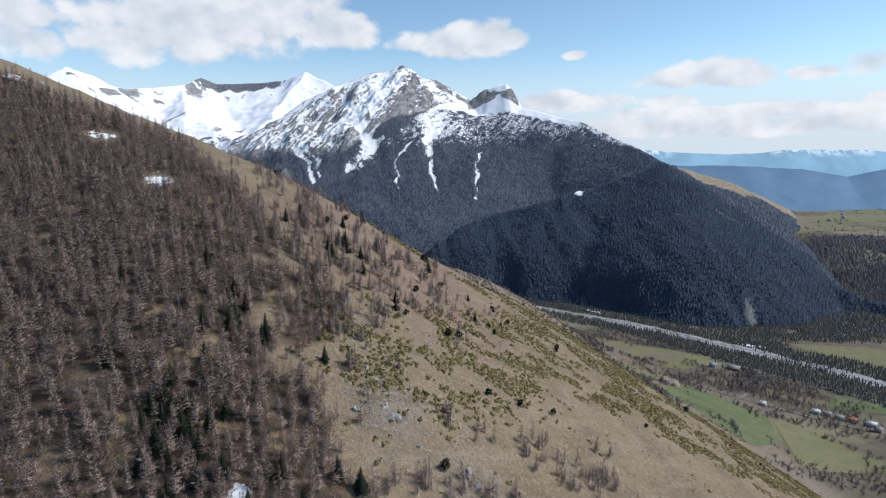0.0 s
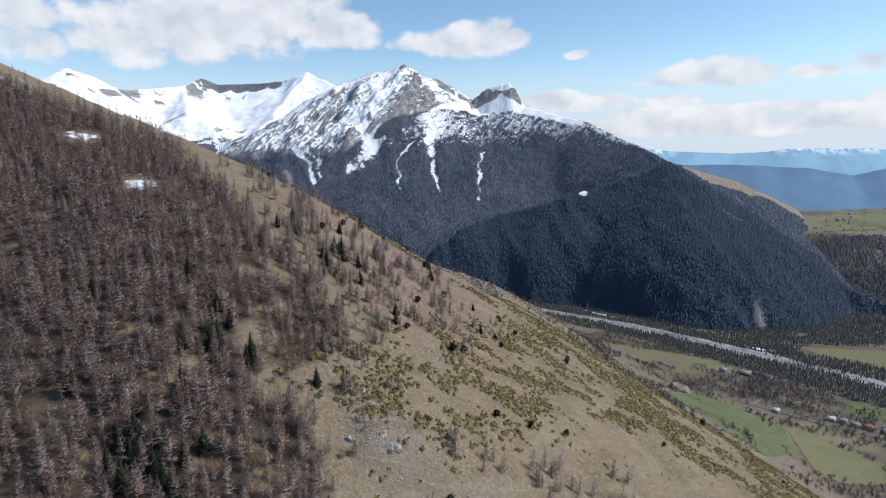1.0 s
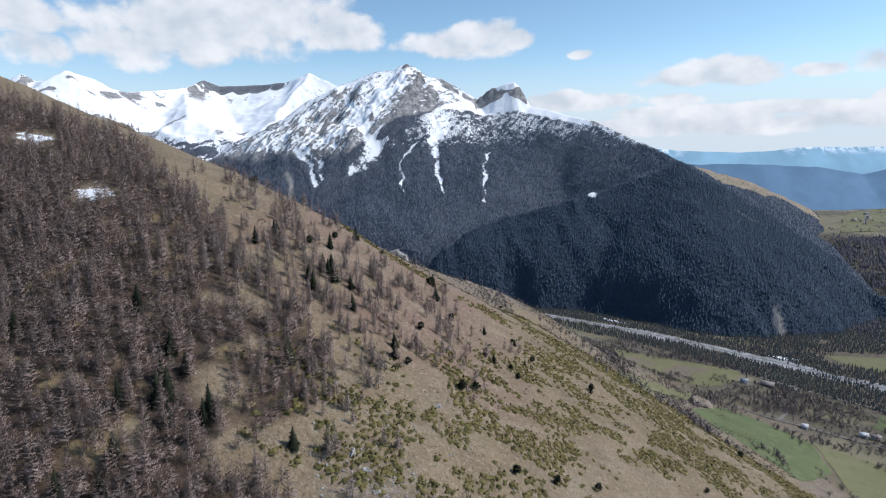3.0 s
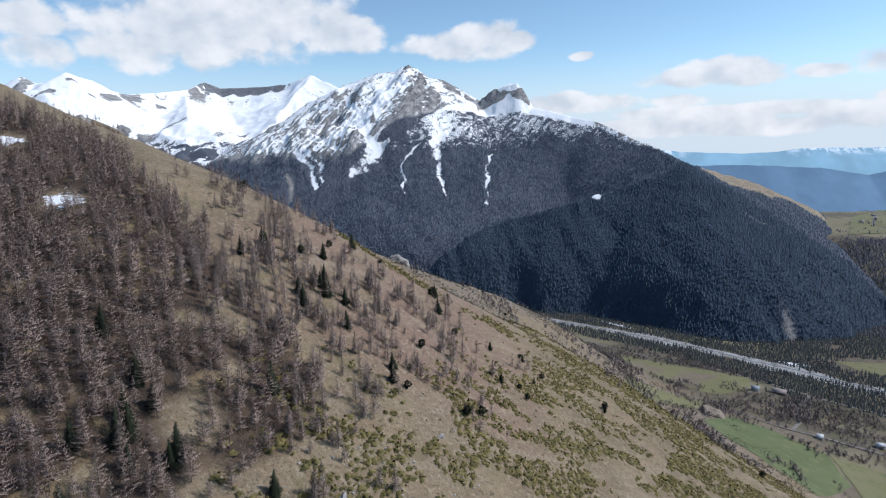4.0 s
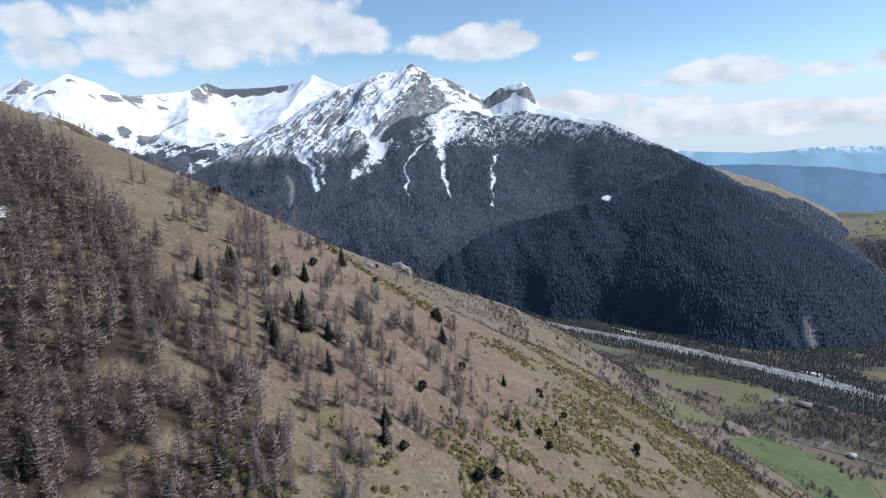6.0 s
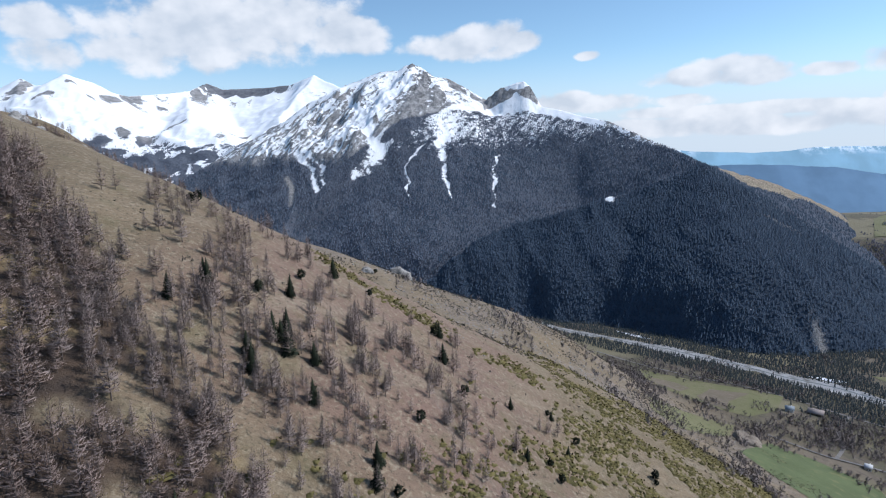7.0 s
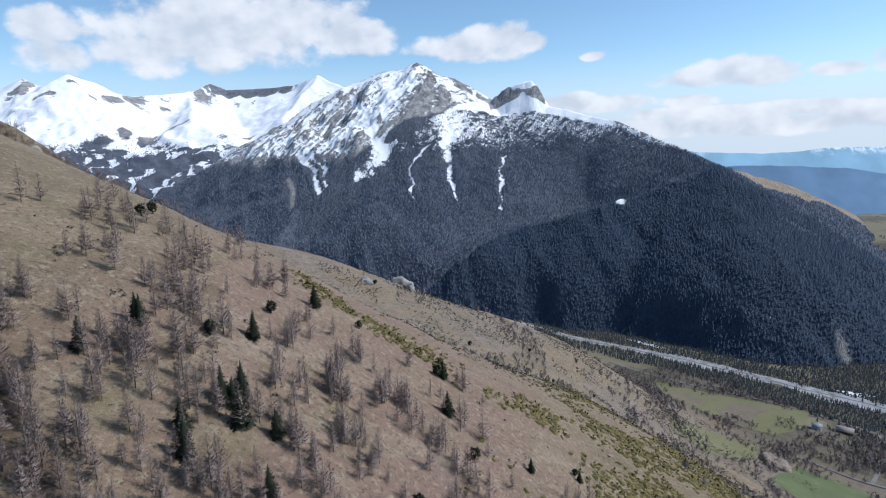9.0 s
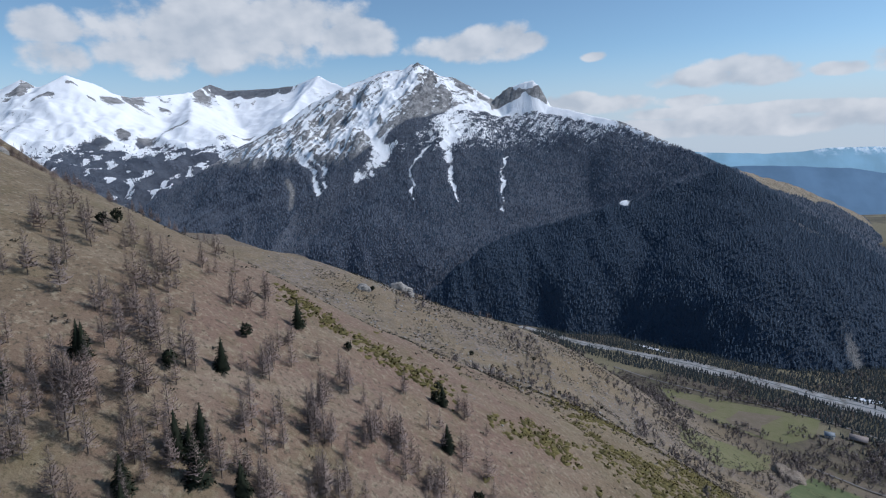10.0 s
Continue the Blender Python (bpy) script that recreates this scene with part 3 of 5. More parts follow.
def mountain_layers(x, y, z):
    xs, ys = x[0], y[:, 0]
    gy, gx = np.gradient(z, ys, xs)
    steep = np.hypot(gx, gy)
    bend = np.gradient(gx, xs, axis=1) + np.gradient(gy, ys, axis=0)
    f = front_face(x, y)
    shelf = snow_shelf(x, y)
    wx, wy = x + 9 * fbm(x, y, 34, 4, 37), y + 9 * fbm(x, y, 34, 4, 38)
    rocks = (1 - f) * smoothstep(360, 420, z)
    u, v = 0.80 * x - 0.60 * y, 0.60 * x + 0.80 * y
    ribs = fbm(u, 0.22 * v, 30, 4, 39)
    snow = -0.25 + 0.30 * smoothstep(330, 420, z) + rocks * (0.52 + 0.42 * ribs + np.clip(bend * 2.5, -0.22, 0.22)) - 0.12 * smoothstep(1.1, 2.0, steep)
    snow = snow + 0.16 * (1 - f) * smoothstep(520, 660, z)
    bare, fields = on_lines(wx, wy, BARE_ROCK), on_lines(wx, wy, SNOWFIELDS)
    snow = snow - 0.55 * bare * (1 - fields) + (0.62 + 0.2 * ribs) * fields
    # snow lies between the trees high on the wooded face
    patch = np.exp(-((x - 10) / 90) ** 2 - ((y - 2070) / 70) ** 2)
    snow = snow + f * (0.42 * smoothstep(340, 480, z) + 0.2 * fbm(x, y, 45, 4, 49) * smoothstep(340, 440, z) + 0.25 * patch)
    crest, _ = to_ridge(x, y, MAIN_CREST[3:8])
    snow = np.maximum(snow, 0.8 * np.exp(-((crest - 12) / 16) ** 2))
    snow = np.maximum(snow, (0.78 + 0.5 * fbm(x, y, 26, 4, 55)) * lanes(x, y))
    snow = np.maximum(snow, 1.1 * shelf)
    east = smoothstep(60, 80, x) * smoothstep(140, 120, x) + smoothstep(-20, 0, x) * smoothstep(60, 50, x)
    snow = snow - 0.75 * east * smoothstep(24, 14, to_ridge(x, y, [(-10, 2296, 0), (60, 2300, 0), (125, 2300, 0)])[0] + 10 * fbm(x, y, 22, 3, 47))
    # the squat summit: a cliff to the west, a tilted white cap, a low scarp to the east
    block = smoothstep(112, 120, x) * smoothstep(318, 310, x) * smoothstep(2246, 2258, y)
    jag = 9 * fbm(x, y, 20, 3, 48)
    cap = np.interp(x, [118, 160, 190, 205, 262, 284, 296], [620, 640, 634, 616, 619, 628, 645])
    foot = np.interp(x, [118, 160, 205, 228, 242, 265, 310], [545, 556, 574, 604, 598, 584, 556])
    cliff = block * smoothstep(-3, 3, z - foot + jag) * smoothstep(3, -3, z - cap - 0.7 * jag) * smoothstep(-0.75, -0.5, fbm(u, 0.4 * v, 30, 3, 33))
    snow = snow - 1.5 * cliff
    snow = np.maximum(snow, 0.95 * np.exp(-((x - 380) / 13) ** 2 - ((y - 1530) / 16) ** 2))
    wood = smoothstep(12, -30, z - tree_limit(x, y)) * (1 - shelf) * (1 - np.clip(snow - 0.4, 0, 1))
    pasture = 0.95 * east_pasture(x, y)
    scar = np.exp(-((x - 648) / 9) ** 2 - ((y - 1125) / 22) ** 2)
    scar = np.maximum(scar, 1.2 * np.exp(-(to_ridge(x, y, [(-497, 1843, 0), (-475, 1810, 0), (-463, 1750, 0)])[0] / 7) ** 2))
    scar = np.maximum(scar, 0.7 * np.exp(-(to_ridge(x, y, [(690, 1400, 0), (740, 1370, 0)])[0] / 4) ** 2))
    return {"snow": snow, "wood": wood, "dark": dark_wood(x, y), "pasture": pasture, "scree": np.clip(scar, 0, 1)}


def dark_wood(x, y):
    """The evergreen part of the mountain's wood, below the long spur."""
    bound = np.interp(x, [-500, -26, 109, 187, 339, 493, 616, 757, 952], [1330, 1460, 1505, 1525, 1530, 1550, 1580, 1440, 1240])
    return smoothstep(30, -25, y - bound + 15 * fbm(x, y, 60, 3, 52))


M_X = np.concatenate([np.arange(-1150, -640, 7.0), np.arange(-640, 330, 3.6), np.arange(330, 1500, 7.0)])
M_Y = np.concatenate([np.arange(960, 1860, 7.0), np.arange(1860, 2340, 3.6), np.arange(2340, 2430, 7.0)])
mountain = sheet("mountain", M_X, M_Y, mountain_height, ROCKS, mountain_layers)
tagged(mountain, "steep grey rock mountain with snow couloirs above dark forest", "mountain")


# ---- snowfields beyond ----
# its cliffs and spur woods (x, y, half width)
FAR_ROCKS = [
    [(-2193, 3037, 28), (-2175, 3135, 18)],
    [(-1856, 2956, 14), (-1825, 2972, 8)],
    [(-1722, 3018, 34), (-1691, 3100, 26)],
    [(-1734, 2932, 14), (-1722, 2914, 14)],
    [(-1876, 2852, 16), (-1915, 2799, 10)],
    [(-1642, 3436, 22), (-1630, 3418, 22)],
    [(-1457, 2702, 26), (-1445, 2684, 26)],
    [(-1276, 2904, 16), (-1308, 2829, 22), (-1378, 2761, 18), (-1373, 2636, 14)],
    [(-1280, 2657, 26), (-1144, 2615, 16), (-1057, 2690, 16)],
    [(-1132, 3082, 10), (-1108, 3324, 10)],
]
FAR_WOODS = [
    [(-1482, 2550, 40), (-1458, 2437, 50), (-1370, 2467, 45)],
    [(-1282, 2407, 45), (-1186, 2436, 45), (-1121, 2540, 40), (-1037, 2627, 25)],
]

def far_layers(x, y, z):
    xs, ys = x[0], y[:, 0]
    steep = slope_of(z, xs, ys)
    gy, gx = np.gradient(z, ys, xs)
    sunny = smoothstep(0.05, 0.35, -gx)
    d, _ = to_ridge(x, y, FAR_CREST)
    wx, wy = x + 26 * fbm(x, y, 80, 4, 67), y + 26 * fbm(x, y, 80, 4, 68)
    crags = smoothstep(0.12, 0.34, fbm(wx, wy, 210, 5, 63, True))
    line = z + 70 * fbm(x, y, 240, 5, 61) - 150 * sunny
    snow = 0.02 + 1.05 * smoothstep(250, 330, line) - 0.35 * smoothstep(0.8, 1.2, steep) - 0.85 * crags * sunny * smoothstep(300, 60, d)
    snow = snow - 0.55 * smoothstep(0.1, 0.5, fbm(wx, wy, 150, 4, 64)) * smoothstep(620, 500, z)
    rock, trees = on_lines(wx, wy, FAR_ROCKS, 3), on_lines(wx, wy, FAR_WOODS, 3)
    snow = snow - rock * (1.0 + 0.9 * fbm(x, y, 60, 4, 65)) - 1.1 * trees
    on, before = far_cliff(x, y)
    depth = np.interp(x, [-1640, -1560, -1450, -1320, -1200, -1060], [14, 52, 22, 36, 16, 0]) + 46 * fbm(x, y, 60, 4, 69)
    snow = snow - 2.2 * (on > 0.3) * smoothstep(0, 12, before) * smoothstep(14, 0, before - depth)
    # the cliff takes the dark wood colour too, standing in for shade and haze
    wood = np.maximum.reduce([smoothstep(520, 430, z + 40 * fbm(x, y, 120, 3, 62)), trees, 0.55 * (on > 0.3) * (before < depth + 20)])
    zero = np.zeros(x.shape)
    return {"snow": snow, "wood": wood, "dark": zero, "pasture": zero, "scree": zero}


snow_range = sheet("snow_mountain", np.concatenate([np.arange(-3300, -2400, 24.0), np.arange(-2400, -600, 10.5), np.arange(-600, 60, 24.0)]), np.concatenate([np.arange(1900, 4150, 10.5), np.arange(4150, 4640, 40.0)]), far_height, ROCKS, far_layers)
tagged(snow_range, "broad snow-covered mountain range with dark rock bands", "mountain")


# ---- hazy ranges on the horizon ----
# the air's haze is put into the blue base colour and an even glow
def range_material(name, colour, haze_glow, snow_from=None):
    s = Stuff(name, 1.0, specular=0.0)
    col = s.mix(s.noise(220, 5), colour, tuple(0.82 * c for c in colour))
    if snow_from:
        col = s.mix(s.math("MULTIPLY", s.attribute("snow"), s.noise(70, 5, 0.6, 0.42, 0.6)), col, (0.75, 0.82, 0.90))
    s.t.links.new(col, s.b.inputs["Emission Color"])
    s.b.inputs["Emission Strength"].default_value = haze_glow
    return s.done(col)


def horizon_range(name, line, foot, colour, haze_glow, seed, snow_from=None):
    xs = np.linspace(line[0][0], line[-1][0], 260)
    crest = np.interp(xs, [p[0] for p in line], [p[2] for p in line]) + 15 * fbm(xs, xs * 0, 300, 5, seed)
    base = np.interp(xs, [p[0] for p in line], [p[1] for p in line])
    verts, snow, rows = [], [], 9
    for r in range(rows):
        f = r / (rows - 1)
        z = crest - (crest - foot) * f + 14 * math.sin(math.pi * f) * fbm(xs, xs * 0 + r * 90.0, 240, 4, seed + 1)
        verts.append(np.c_[xs, base - 330 * f, z])
        snow.append(smoothstep(snow_from - 12, snow_from + 8, z) if snow_from else z * 0)
    ob = link_mesh(name, np.concatenate(verts), grid_faces(len(xs), rows), range_material(name, colour, haze_glow, snow_from), smooth=True, layers={"snow": np.concatenate(snow)})
    return tagged(ob, "hazy blue mountain range on the horizon", "mountains", kind="structure")


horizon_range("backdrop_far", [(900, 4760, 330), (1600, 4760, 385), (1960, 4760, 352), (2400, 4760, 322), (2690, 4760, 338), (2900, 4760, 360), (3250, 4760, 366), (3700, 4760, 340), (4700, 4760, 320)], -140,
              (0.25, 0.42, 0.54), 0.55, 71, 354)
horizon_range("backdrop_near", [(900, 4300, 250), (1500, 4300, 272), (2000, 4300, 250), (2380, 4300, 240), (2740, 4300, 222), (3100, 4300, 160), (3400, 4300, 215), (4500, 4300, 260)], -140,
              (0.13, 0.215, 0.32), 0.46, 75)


# ---- trees ----
def tube(path, radii, sides=5):
    """A tapered limb along a path of points; returns corners and triangles."""
    path = np.asarray(path, float)
    a = np.linspace(0, 2 * np.pi, sides, endpoint=False)
    verts = np.concatenate([p + r * np.c_[np.cos(a), np.sin(a), 0 * a] for p, r in zip(path, radii)])
    faces = []
    for k in range(len(path) - 1):
        for i in range(sides):
            j = (i + 1) % sides
            p, q = k * sides, (k + 1) * sides
            faces += [(p + i, p + j, q + j), (p + i, q + j, q + i)]
    return verts, np.array(faces)


def join(pieces):
    verts, faces, n = [], [], 0
    for v, f in pieces:
        verts.append(v)
        faces.append(f + n)
        n += len(v)
    return np.concatenate(verts), np.concatenate(faces)


def slivers(starts, ends, width, rng, droop=0.0):
    """Thin three-cornered twigs from starts to ends."""
    way = ends - starts
    side = np.cross(way, rng.normal(size=way.shape))
    side /= np.linalg.norm(side, axis=1)[:, None] + 1e-9
    n = len(starts)
    verts = np.concatenate([starts - side * width[:, None], starts + side * width[:, None], ends - [0, 0, droop]])
    i = np.arange(n)
    return verts, np.c_[i, i + n, i + 2 * n]


def boughs(rng, height, width, tiers, fronds, sprays, rise, thick, ragged, taper=0.8, low=0.05):
    """Uneven tiers of boughs, each a spine with sprays of fine twigs on both sides."""
    starts, ends, wide = [], [], []
    lop = rng.uniform(0, 6.28)
    for k in range(tiers):
        f = low + (0.97 - low) * (k / (tiers - 1)) ** 0.95
        n = max(4, int(fronds * (1.2 - f)))
        r = height * width * (1.03 - f) ** taper
        for a in np.linspace(0, 2 * np.pi, n, endpoint=False) + rng.uniform(0, 6):
            rr = r * rng.uniform(1 - ragged, 1.12) * (1 + 0.14 * math.cos(a - lop))
            out, side = np.array([math.cos(a), math.sin(a), 0]), np.array([-math.sin(a), math.cos(a), 0])
            root = np.array([0, 0, f * height + rng.normal(0, 0.014 * height)])
            tip = root + out * rr + [0, 0, rng.uniform(*rise) * rr]
            starts.append(root)
            ends.append(tip)
            wide.append(0.11 * rr * thick)
            for q in np.linspace(0.3, 0.9, sprays):
                for way in (-1, 1):
                    at = root + (tip - root) * q
                    starts.append(at)
                    ends.append(at + (0.30 * out + way * side * rng.uniform(0.26, 0.42)) * rr * (1.25 - 0.6 * q) + [0, 0, rng.normal(0.06 * (rise[0] > 0) - 0.02, 0.03) * height])
                    wide.append(rr * rng.uniform(0.07, 0.12) * thick)
    return slivers(np.array(starts), np.array(ends), np.array(wide), rng)


def larch_shape(seed, height=10.0, tiers=15, fronds=9, sprays=5, width=0.2, thick=0.5, stem=0.011):
    """A bare larch: straight stem and an open cone of lifted boughs. Returns trunk and crown as arrays."""
    rng = np.random.default_rng(seed)
    trunk = tube([(0, 0, -0.5), (0.05 * math.sin(seed), 0, 0.4 * height), (0, 0, height)], [stem * height, 0.7 * stem * height, 0.0015 * height], 4)
    return trunk, boughs(rng, height, width, tiers, fronds, sprays, (0.05, 0.5), thick, 0.5, 0.72, 0.15)


def conifer_shape(seed, height=9.0, width=0.21, tiers=13, fronds=9):
    """A spruce: trunk, and uneven tiers of drooping boughs, each a spine with needle sprays on both sides."""
    rng = np.random.default_rng(seed)
    trunk = tube([(0, 0, -0.5), (0, 0, 0.1 * height), (0, 0, height * 0.97)], [0.02 * height, 0.016 * height, 0.002 * height])
    crown = boughs(rng, height, width, tiers, fronds, 4, (-0.34, -0.12), 1.0, 0.38)
    core = tube([(0, 0, 0.08 * height), (0, 0, 0.5 * height), (0, 0, 1.0 * height)], [0.5 * width * height, 0.28 * width * height, 0.004 * height], 7)
    return trunk, join([crown, core])


def tree_thing(name, shape, bark, leaf, label, category, group, lift=0.5):
    (tv, tf), (cv, cf) = shape
    base = new(name)
    link_mesh("trunk", tv, tf, bark, base, smooth=True)
    cv, cf = face_out(cv, cf, lift)
    link_mesh("crown", cv, cf, leaf, base, normals=crown_normals(cv, lift))
    return tagged(base, label, category, group)


def many(shapes, places, turns, sizes, picks):
    """Copies of the shapes, each a pair of arrays, at the places, as one pair."""
    verts, faces, n = [], [], 0
    for k, (v, f) in enumerate(shapes):
        pick = np.nonzero(picks == k)[0]
        if not len(pick):
            continue
        c, s = np.cos(turns[pick])[:, None], np.sin(turns[pick])[:, None]
        sz = sizes[pick][:, None]
        x, y, z = v[:, 0], v[:, 1], v[:, 2]
        out = np.stack([(x * c - y * s) * sz + places[pick, 0:1], (x * s + y * c) * sz + places[pick, 1:2], z * sz + places[pick, 2:3]], axis=2)
        verts.append(out.reshape(-1, 3))
        faces.append((f[None] + (np.arange(len(pick)) * len(v))[:, None, None] + n).reshape(-1, f.shape[1]))
        n += out.shape[0] * out.shape[1]
    return np.concatenate(verts), np.concatenate(faces)


def many_soft(name, material, shapes, places, turns, sizes, picks, lift):
    """As many(), linked as one mesh with the normals of the crowns' hulls."""
    shapes = [face_out(v, f, lift) for v, f in shapes]
    verts, faces = many(shapes, places, turns, sizes, picks)
    hulls = many([(crown_normals(v, lift), f) for v, f in shapes], places * 0, turns, sizes * 0 + 1, picks)[0]
    return link_mesh(name, verts, faces, material, normals=hulls)


def scatter(x0, x1, y0, y1, step, rng, jitter=0.45):
    x, y = np.meshgrid(np.arange(x0, x1, step), np.arange(y0, y1, step))
    x, y = x.ravel() + rng.uniform(-jitter, jitter, x.size) * step, y.ravel() + rng.uniform(-jitter, jitter, y.size) * step
    return x, y


LARCH_LABEL = "bare leafless grey-brown larch standing on the tan hillside"
# loose larches on the open slope (x, y)
UPPER_MEADOW = [(-105, 338), (-100, 340), (-104, 359), (-86, 335), (-80, 335), (-78, 327), (-80, 353), (-89, 363), (-78, 378), (-71, 348), (-68, 363), (-66, 371), (-64, 382), (-82, 306),
                (-79, 307), (-74, 310), (-67, 317), (-65, 329), (-52, 347), (-52, 331), (-50, 321), (-45, 326), (-39, 344), (-34, 333), (-39, 331), (-25, 341), (-21, 345), (-9, 338),
                (-4, 351), (-21, 373), (4, 378), (-3, 381), (-35, 355), (-64, 306), (-59, 308), (-52, 309), (-59, 299), (-43, 311), (-34, 318), (-29, 321), (-42, 322), (-87, 399)]
MIDDLE_MEADOW = [(-85, 280), (-75, 282), (-63, 284), (-55, 287), (-62, 274), (-37, 279), (-48, 281), (-41, 274), (-29, 296), (-2, 317), (9, 319), (0, 331), (-12, 324), (-5, 330), (-26, 339),
                 (17, 326), (29, 352), (37, 357), (-4, 299), (-15, 292), (-32, 316), (-41, 305), (-36, 303), (-24, 317), (-38, 333), (-116, 313), (-109, 312), (-102, 311), (-114, 301), (-93, 310),
                 (-105, 331), (-94, 333), (-89, 295), (-98, 299), (-93, 283), (-86, 287), (-69, 313), (-72, 300)]
LOWER_MEADOW = [(-30, 263), (-17, 289), (-39, 264), (-45, 257), (-49, 245), (-38, 345), (-28, 313), (-7, 315), (4, 305), (-37, 234), (-43, 236), (-42, 246), (-35, 284), (-43, 289), (-51, 289),
                (-57, 279), (-62, 271), (-68, 279), (-57, 264), (-77, 294), (-74, 305), (-52, 340), (-49, 307), (14, 295), (-30, 251), (-49, 233), (9, 280), (-17, 176), (-9, 182), (38, 226),
                (45, 226), (55, 223), (64, 230), (78, 239), (2, 220), (19, 223), (-23, 229), (-38, 215), (-30, 207), (-31, 193), (-47, 192), (-53, 199), (82, 234), (8, 192), (-5, 180)]

FOOT_GROUPS = [(39, 224), (41, 218), (47, 227), (51, 222), (57, 234), (57, 222), (61, 220), (68, 231), (74, 239), (78, 236), (83, 241), (72, 229), (66, 235), (42, 236), (51, 244), (79, 259), (87, 262), (-9, 176), (-4, 181), (1, 186), (3, 182), (15, 190), (21, 191), (29, 197), (8, 187), (-24, 171), (-19, 172), (-17, 177)]


def plant_larches():
    rng = np.random.default_rng(4)
    x, y = scatter(-345, 20, 132, 470, 4.3, rng, 0.42)
    keep = rng.random(len(x)) < wood_cover(x, y) * smoothstep(470, 430, y) * 0.97
    keep &= (x > -0.83 * (y + 25)) & (x < 0.1 * y)
    wood = np.c_[x[keep], y[keep]]
    loose = []
    for px, py in UPPER_MEADOW + MIDDLE_MEADOW + LOWER_MEADOW:
        loose.append((px, py))
        for _ in range(rng.choice((0, 1, 2, 3), p=(0.15, 0.3, 0.3, 0.25)) if px < 0 else rng.integers(1, 5) if py < 245 else rng.integers(0, 3)):
            loose.append((px + rng.normal(0, 2.6), py + rng.normal(0, 3.2)))
    for px, py in ((-228, 452), (-215, 450), (-200, 440), (-186, 436), (-180, 440), (-171, 433), (-160, 428), (-154, 422), (-147, 420), (-139, 414), (-130, 412), (-121, 418), (-113, 422), (-105, 428)):
        for _ in range(6):
            loose.append((px + rng.normal(0, 6), py + 5 + rng.normal(0, 3)))
    for px, py, _ in ROCK_EDGE[1:]:
        for _ in range(16):
            loose.append((px + rng.normal(0, 13), py - 5 + rng.normal(0, 5)))
    for px, py in FOOT_GROUPS:   # close groups low on the pasture
        loose.append((px, py))
        loose.append((px + rng.normal(0, 2.0), py + rng.normal(0, 3.0)))
    loose = np.array(loose)
    shapes = [larch_shape(100 + k, 10.0, 17, 8, 6, 0.20 + 0.025 * (k % 3), 0.27 + 0.02 * (k % 3), 0.013) for k in range(8)]
    packed = [larch_shape(120 + k, 10.0, 12, 8, 3, 0.24 + 0.02 * (k % 3), 0.46) for k in range(8)]
    allp = np.concatenate([loose, wood])
    z = ground_height(allp[:, 0], allp[:, 1])
    near = np.argsort(np.hypot(allp[:, 0] + 76, allp[:, 1] - 284) + np.where(np.arange(len(allp)) < len(loose), 0, 60))[:300]
    own = np.zeros(len(allp), bool)
    own[near] = True
    size = rng.uniform(0.7, 1.12, len(allp)) * np.where(np.arange(len(allp)) < len(loose), 1.0 - 0.2 * ((allp[:, 0] > 0) & (allp[:, 1] > 260)), 0.95 + 0.3 * smoothstep(0.4, 0.8, wood_cover(allp[:, 0], allp[:, 1]))) * rng.uniform(0.75, 1.1, len(allp)) * np.where((allp[:, 1] > 405) & (np.arange(len(allp)) < len(loose)), 0.5, 1.0)
    turn = rng.uniform(0, 6.28, len(allp))
    pick = rng.integers(0, 8, len(allp))
    first = {}
    for i in np.nonzero(own)[0]:
        m = Matrix.LocRotScale((allp[i, 0], allp[i, 1], z[i]), Euler((0, 0, turn[i])), (size[i],) * 3)
        k = int(pick[i])
        if k not in first:
            first[k] = tree_thing("larch_tree", shapes[k], LARCH_BARK, LARCH_TWIG, LARCH_LABEL, "larch tree", "larches on the slope", 1.0)
            first[k].matrix_basis = m
        else:
            copy_thing(first[k], m).matrix_basis = m
    rest = np.nonzero(~own)[0]
    p3 = np.c_[allp[rest], z[rest]]
    ob = many_soft("larch_wood", LARCH_TWIG_WOOD, [s[1] for s in packed], p3, turn[rest], size[rest], pick[rest], 1.0)
    tagged(ob, "dense wood of bare grey-brown larches on the slope", "wood", kind="stuff")
    stems = link_mesh("larch_stems", *many([s[0] for s in packed], p3, turn[rest], size[rest], pick[rest]), LARCH_BARK, smooth=True)
    tagged(stems, "dark straight stems of the bare larch wood", "stems", kind="stuff")


def far_cone(seed, h, w, sides=4):
    """A distant conifer: two uneven tiers."""
    rng = np.random.default_rng(seed)
    a = np.linspace(0, 2 * np.pi, sides, endpoint=False)
    r = w * rng.uniform(0.75, 1.2, sides)
    low = np.c_[np.cos(a) * r, np.sin(a) * r, h * rng.uniform(0.03, 0.2, sides)]
    r2 = w * 0.55 * rng.uniform(0.7, 1.2, sides)
    mid = np.c_[np.cos(a + 0.6) * r2, np.sin(a + 0.6) * r2, h * rng.uniform(0.42, 0.56, sides)]
    verts = np.concatenate([low, mid, [(0, 0, h * 0.66), (0, 0, h)]])
    faces = [(i, (i + 1) % sides, 2 * sides) for i in range(sides)] + [(sides + i, sides + (i + 1) % sides, 2 * sides + 1) for i in range(sides)]
    return verts, np.array(faces)


